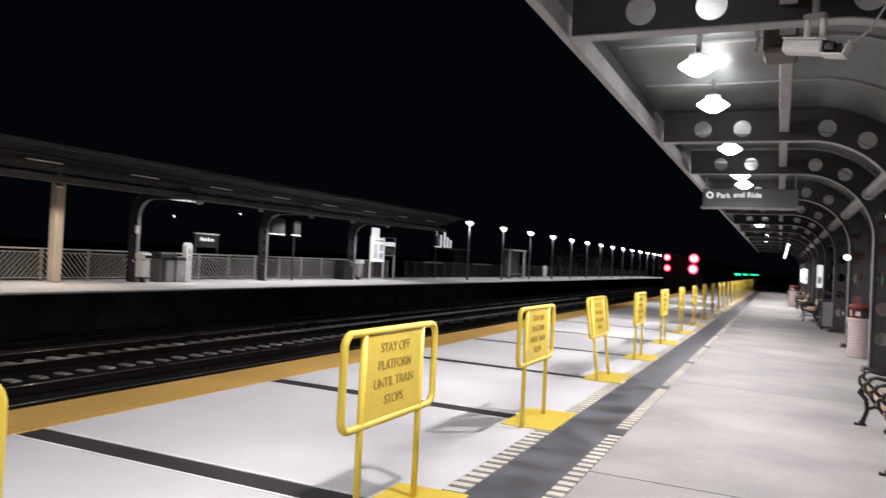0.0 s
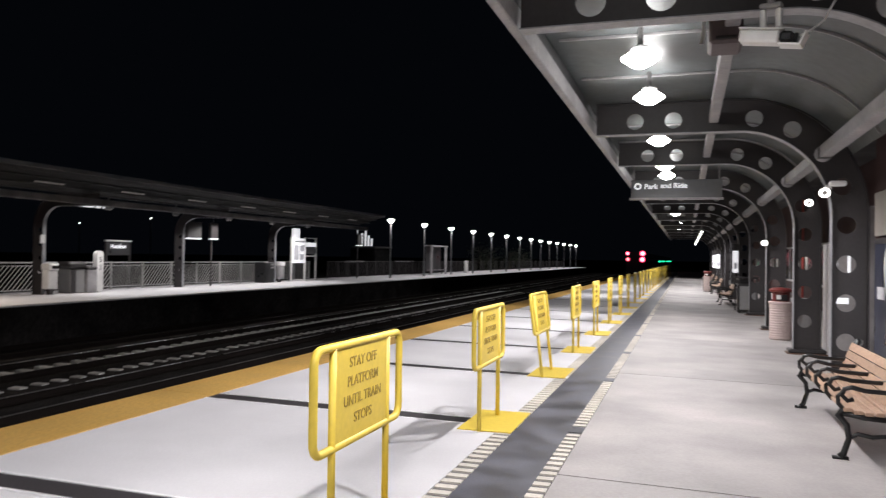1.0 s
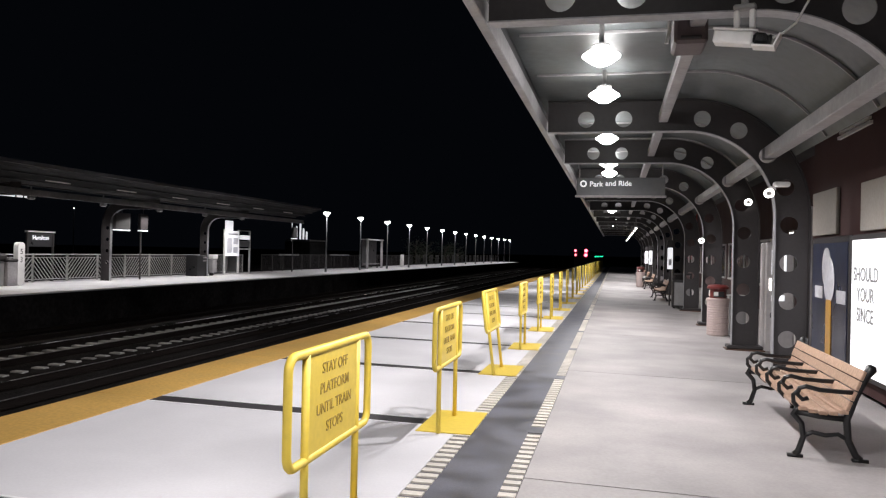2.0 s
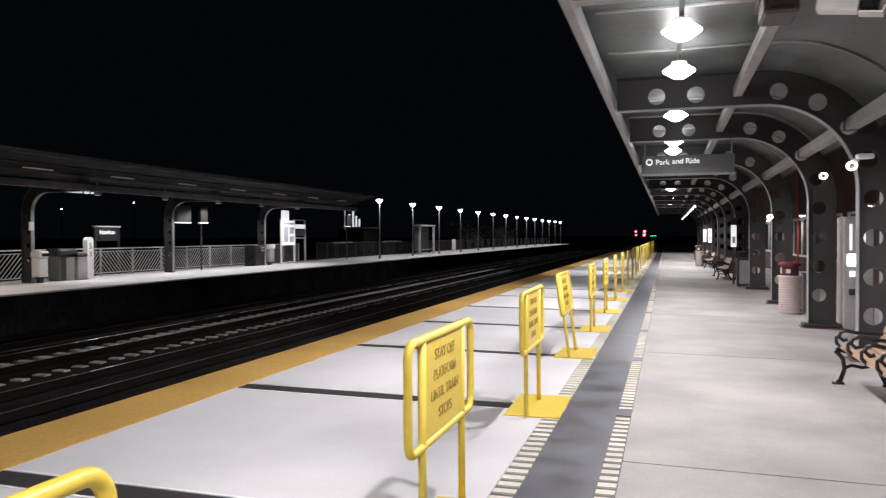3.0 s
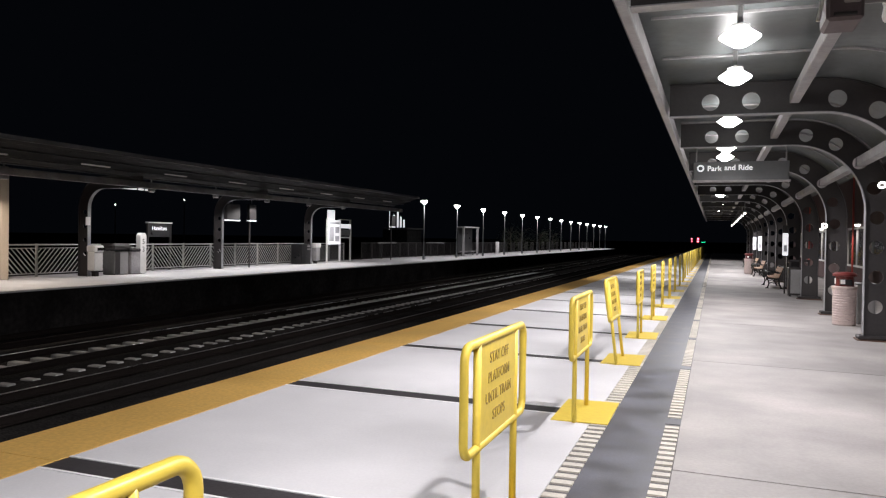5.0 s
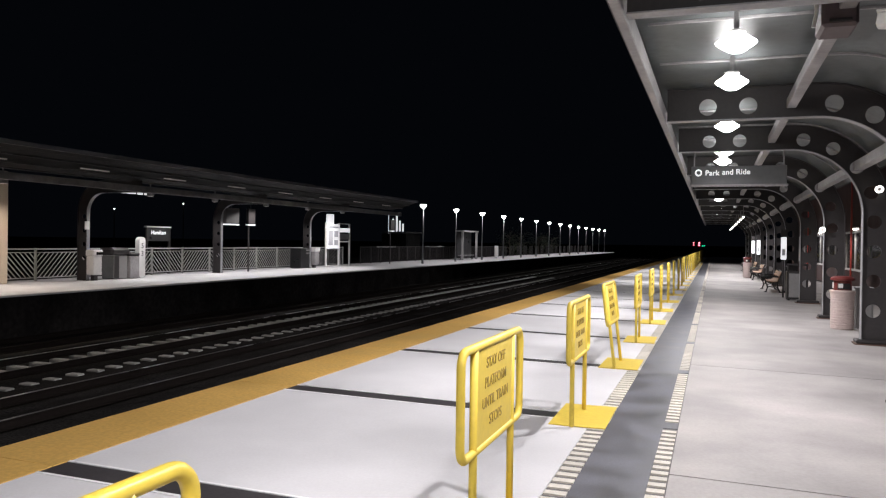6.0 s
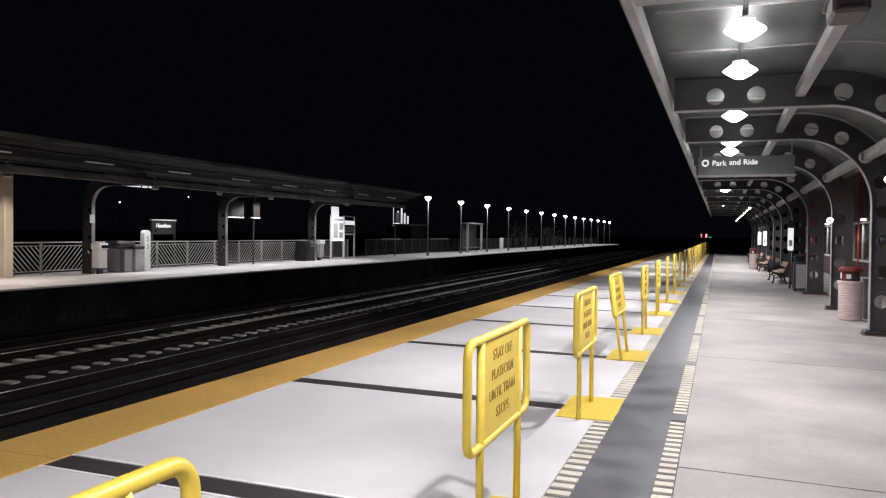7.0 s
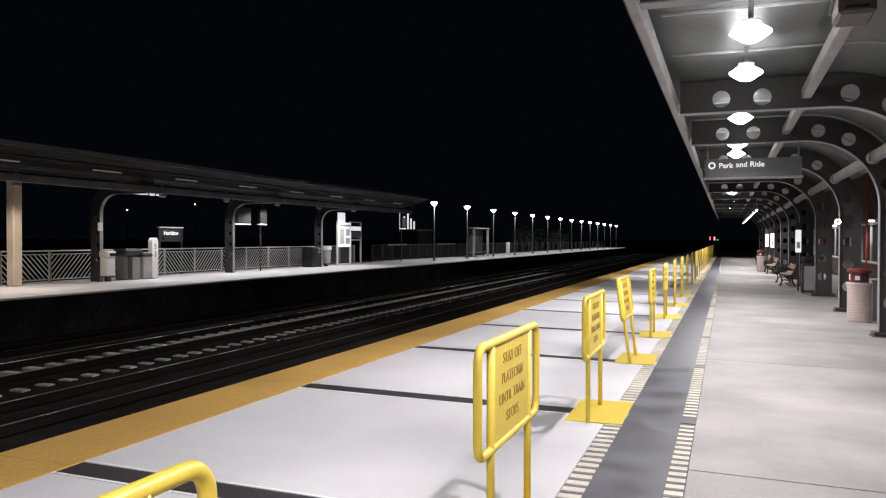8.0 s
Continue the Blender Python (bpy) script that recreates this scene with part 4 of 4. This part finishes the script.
def station_building():
    t = tagged(boxpart("wall_station", (WX, WX + 0.3, 3.0, 14.8, 0.0, 4.75), BRICK), "red-brown brick station wall with poster cases", "wall", kind="structure")
    boxpart("pilaster", (WX - 0.2, WX + 0.3, 14.81, 15.05, 0.0, 2.85), STEEL_LIGHT, t, r=0.01)
    boxpart("header_panel", (WX - 0.06, WX - 0.004, 4.0, 11.85, 2.3, 3.0), BEIGE, t, r=0.01)
    boxpart("header_panel", (WX - 0.06, WX - 0.004, 13.1, 14.6, 2.3, 3.05), BEIGE, t, r=0.01)
    v = thing("vent", "", "")
    v.parent = t
    v.matrix_basis = pose(WX, 11.55, 3.8)
    boxpart("frame", (-0.05, -0.004, 0.0, 1.6, 0.0, 0.05), WHITE_FRAME, v)
    boxpart("frame", (-0.05, -0.004, 0.0, 1.6, 0.36, 0.41), WHITE_FRAME, v)
    for k in range(3):
        boxpart("slat", (-0.04, -0.004, 0.06, 1.54, 0.08 + 0.09 * k, 0.12 + 0.09 * k), WHITE_FRAME, v)
    p = thing("poster_case", "navy poster with pale ovals in a dark case", "poster", WX - 0.09, 11.97, 0)
    part("case", soft_box(-0.06, 0.086, 0.0, 2.2, 0.25, 2.25, 0.02), STEEL_DARK, p)
    boxpart("poster", (-0.07, -0.062, 0.1, 2.1, 0.35, 2.15), NAVY, p)
    bm = bmesh.new()
    oval(bm, -0.072, 1.22, 1.76, 0.26, 0.32)
    part("oval_print", bm, PALE_PRINT, p)
    bm = bmesh.new()
    oval(bm, -0.080, 1.02, 1.56, 0.30, 0.36)
    part("oval_print", bm, PALE_PRINT, p)
    part("shaft_print", soft_box(-0.0875, -0.074, 0.9, 1.18, 0.36, 1.25, 0.002), ORANGE, p)
    for y0, y1, z0, z1 in ((0.15, 0.62, 1.22, 1.42), (1.42, 1.9, 1.25, 1.45)):
        part("band_print", soft_box(-0.078, -0.071, y0, y1, z0, z1, 0.002), PALE_PRINT, p)
    p = thing("advert_case", "white lit advertising sheet with grey lettering in a dark case", "poster", WX - 0.09, 9.72, 0)
    part("case", soft_box(-0.06, 0.086, 0.0, 2.2, 0.25, 2.25, 0.02), STEEL_DARK, p)
    boxpart("sheet", (-0.07, -0.062, 0.08, 2.12, 0.33, 2.17), LIT_SHEET, p)
    for k, word in enumerate(("SHOULD", "YOUR", "SINCE")):
        lettering(word, 0.27, GREY_PANEL, p, pose(-0.073, 1.5, 1.68 - 0.28 * k, 90, 0, -90), weight=0.014)
    # recessed front with windows
    t = tagged(boxpart("wall_recess", (RX, RX + 0.3, 14.0, 64, 0.0, 4.75), BRICK), "recessed dark red station front with white framed windows", "wall", kind="structure")
    for i in range(8):
        y = 17.0 + 5.6 * i
        w = thing("window", "", "")
        w.parent = t
        w.matrix_basis = pose(RX, y, 0)
        for k in range(2):
            boxpart("pane", (-0.02, -0.004, 0.02 + 2.2 * k, 2.14 + 2.2 * k, 0.985, 2.495), TRAIN_DARK, w)
        for z in (0.9, 2.5):
            boxpart("frame", (-0.08, -0.003, -0.08, 4.48, z, z + 0.08), WHITE_FRAME, w)
        for yy in (-0.08, 2.16, 4.4):
            boxpart("mullion", (-0.06, -0.003, yy, yy + 0.08, 0.985, 2.495), WHITE_FRAME, w)
    for y in (36.6, 52.7):
        bm = bmesh.new()
        tube(bm, [(RX - 0.1, y, 0.0), (RX - 0.1, y, 4.75)], 0.04, 8)
        part("downpipe", bm, PIPE_RED, t, "red painted downpipe")
    # the housing at 24.5 is added along with its light
    for y in WINDOW_LAMPS:
        w = thing("window_lamp", "small bright lamp over a station window", "lamp", RX - 0.09, y, 2.66, group="window lamps")
        part("housing", soft_box(-0.08, 0.085, -0.3, 0.3, 0.03, 0.1, 0.01), GREY_PANEL, w)
        part("tube", soft_box(-0.07, 0.06, -0.28, 0.28, -0.03, 0.026, 0.01), LAMP_WALL, w, "glowing tube")
    # stands for a steel door; glowing patches paint the lamp reflections on it
    k = thing("ticket_machine", "pale steel door block with glowing patches for reflected lamplight", "ticket machine", 4.06, 17.2, floor_z(4.06), 0)
    part("body", soft_box(-0.28, 0.3, -0.3, 0.3, 0.0, 2.3, 0.03), PALE_STEEL, k)
    for x in (-0.16, 0.08):
        part("glint_strip", soft_box(x, x + 0.05, -0.315, -0.302, 1.62, 2.15, 0.005), LIT_PANEL, k, "pale glowing strip painting a reflection")
    part("glint_patch", soft_box(-0.2, 0.16, -0.315, -0.302, 1.3, 1.54, 0.005), LAMP_WALL, k, "glowing white patch painting a lamp reflection")
    part("low_glint", soft_box(-0.16, 0.1, -0.315, -0.302, 1.08, 1.2, 0.005), LIT_PANEL, k, "small glowing patch painting a reflection")
    part("dark_ledge", soft_box(-0.18, 0.14, -0.36, -0.302, 0.72, 0.84, 0.02), STEEL_DARK, k, "dark added ledge")
    # white notice boards between the far columns
    for y in (31.6, 49.0, 55.5):
        n = thing("notice_stand", "narrow white notice panel on a post", "notice board", 2.85, y, floor_z(2.85), group="narrow notices")
        part("panel", soft_box(-0.1, 0.1, -0.03, 0.03, 1.45, 2.3, 0.02), LIT_SHEET, n, "white lit notice sheet")
        part("head", soft_box(-0.11, 0.11, -0.05, 0.05, 2.31, 2.6, 0.02), STEEL_DARK, n)
        boxpart("print", (-0.06, 0.06, -0.036, -0.032, 1.6, 1.85), PALE_PRINT, n)
        boxpart("post", (-0.03, 0.03, -0.028, 0.028, 0.0, 1.44), STEEL_DARK, n)


def wall_lamps():
    t = thing("column_lamp", "small glowing floodlight on a canopy column", "lamp", 3.04, FRAMES[3], 2.92, group="column lamps")
    boxpart("bracket", (-0.04, 0.04, -0.12, -0.03, -0.04, 0.05), STEEL_LIGHT, t)
    bm = bmesh.new()
    tube(bm, [(0.062 * math.cos(a), 0.062 * math.sin(a), 0) for a in (2 * math.pi * k / 18 for k in range(18))], 0.017, 8, True)
    ring = part("ring_tube", bm, LAMP_WALL, t, "glowing ring tube")
    ring.matrix_basis = pose(0, -0.2, -0.02, -60, 0, 0)
    bm = bmesh.new()
    lathe(bm, [(0.03, 0.0), (0.075, 0.03), (0.07, 0.045), (0.02, 0.055)], seg=16)
    cap = part("cap", bm, STEEL_DARK, t, smooth=True)
    cap.matrix_basis = pose(0, -0.185, -0.01, -60, 0, 0)
    for x, y, z in ((3.42, FRAMES[4], 3.08), (3.1, FRAMES[5], 2.38)):
        copy_thing(t, pose(x, y, z))
    # white block added in place of the light showing through a web hole
    part("lit_hole_block", soft_box(0.06, 0.3, -0.26, -0.12, 0.08, 0.16, 0.02), WHITE_PANEL, t, "white block standing for light through a web hole")
    boxpart("block_arm", (0.0, 0.1, -0.2, -0.17, 0.04, 0.09), STEEL_LIGHT, t)
    s = None
    for k in range(9):
        if s:
            copy_thing(s, pose(1.85, 44 + 4.4 * k, 3.5))
            continue
        s = thing("strip_lamp", "bright strip lamp hung along the walkway", "lamp", 1.85, 44, 3.5, group="strip lamps over the walkway")
        boxpart("tube", (-0.04, 0.04, 0.6, 1.9, -0.05, -0.004), LAMP_WALL, s)
        boxpart("housing", (-0.07, 0.07, 0.5, 2.0, 0.0, 0.1), GREY_PANEL, s)
        boxpart("hanger", (-0.02, 0.02, 1.3, 1.34, 0.1, 1.02), GREY_PANEL, s)


# ---- departing train ----


def train():
    t = thing("train", "dark passenger train with red tail lights leaving along the track", "train", -7.35, 77.0, 0)
    for k in range(10):
        y = 26.0 * k
        bm = bmesh.new()
        pts = [(-1.45, -0.3), (1.45, -0.3), (1.52, 0.6), (1.5, 2.4), (1.25, 3.0), (0.7, 3.25), (-0.7, 3.25), (-1.25, 3.0), (-1.5, 2.4), (-1.52, 0.6)]
        A, B = ([bm.verts.new((x, yy, z)) for x, z in pts] for yy in (y, y + 25.4))
        bm.faces.new(A)
        bm.faces.new(B[::-1])
        for i in range(len(pts)):
            bm.faces.new((A[i], A[(i + 1) % len(pts)], B[(i + 1) % len(pts)], B[i]))
        body = part("car_body", bm, TRAIN_SKIN, t)
        bm = bmesh.new()
        box(bm, 1.515, 1.53, y + 2, y + 23, 1.5, 2.1)
        part("window_band", bm, TRAIN_DARK, body)
        for yy in (3.5, 20):
            bm = bmesh.new()
            box(bm, -1.2, 1.2, y + yy, y + yy + 2.6, -1.2, -0.31)
            part("bogie", bm, TRAIN_DARK, t)
        if k:
            bm = bmesh.new()
            box(bm, -0.6, 0.6, y - 0.62, y + 0.02, -0.1, 2.4)
            part("gangway", bm, TRAIN_DARK, t)
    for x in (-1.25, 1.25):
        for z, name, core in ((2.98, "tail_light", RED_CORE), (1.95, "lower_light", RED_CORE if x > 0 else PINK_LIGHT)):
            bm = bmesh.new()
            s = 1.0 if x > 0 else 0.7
            # oversized red ring paints the halo; the bulb is the light itself
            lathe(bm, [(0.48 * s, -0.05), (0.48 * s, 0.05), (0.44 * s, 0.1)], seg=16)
            ob = part(name, bm, RED_HALO, t, "red ring painting the halo around the light")
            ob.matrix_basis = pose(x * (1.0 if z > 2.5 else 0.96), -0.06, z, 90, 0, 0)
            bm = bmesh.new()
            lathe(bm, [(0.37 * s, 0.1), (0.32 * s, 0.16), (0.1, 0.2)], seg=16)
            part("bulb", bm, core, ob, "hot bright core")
    for y0, y1 in ((70, 92), (104, 130), (150, 240)):
        bm = bmesh.new()
        box(bm, 1.535, 1.56, y0, y1, 1.35, 1.75)
        part("side_light", bm, GREEN_LIGHT, t, "glowing green side light strip")
    return t


def motions():
    way = ((0.0, 77.0), (0.5, 106.2), (1.0, 135.0), (2.5, 211.0), (4.5, 309.0), (6.0, 381.0), (8.0, 474.0))
    walk(tail, [(t, pose(-7.35, y, 0)) for t, y in way])


ground()
tracks()
canopy()
canopy_lamps()
hanging_sign()
far_canopy()
far_things()
fences()
beyond()
trees()
pole_lamps()
benches()
litter_bin(3.25, 20.1, "platform litter bins")
litter_bin(2.3, 50.0, "platform litter bins")
info_cabinet(3.2, 30.3)
utility_box(3.78, 20.75)
security_camera()
station_building()
wall_lamps()
barrier_signs()
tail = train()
far_platform()
near_platform()
motions()
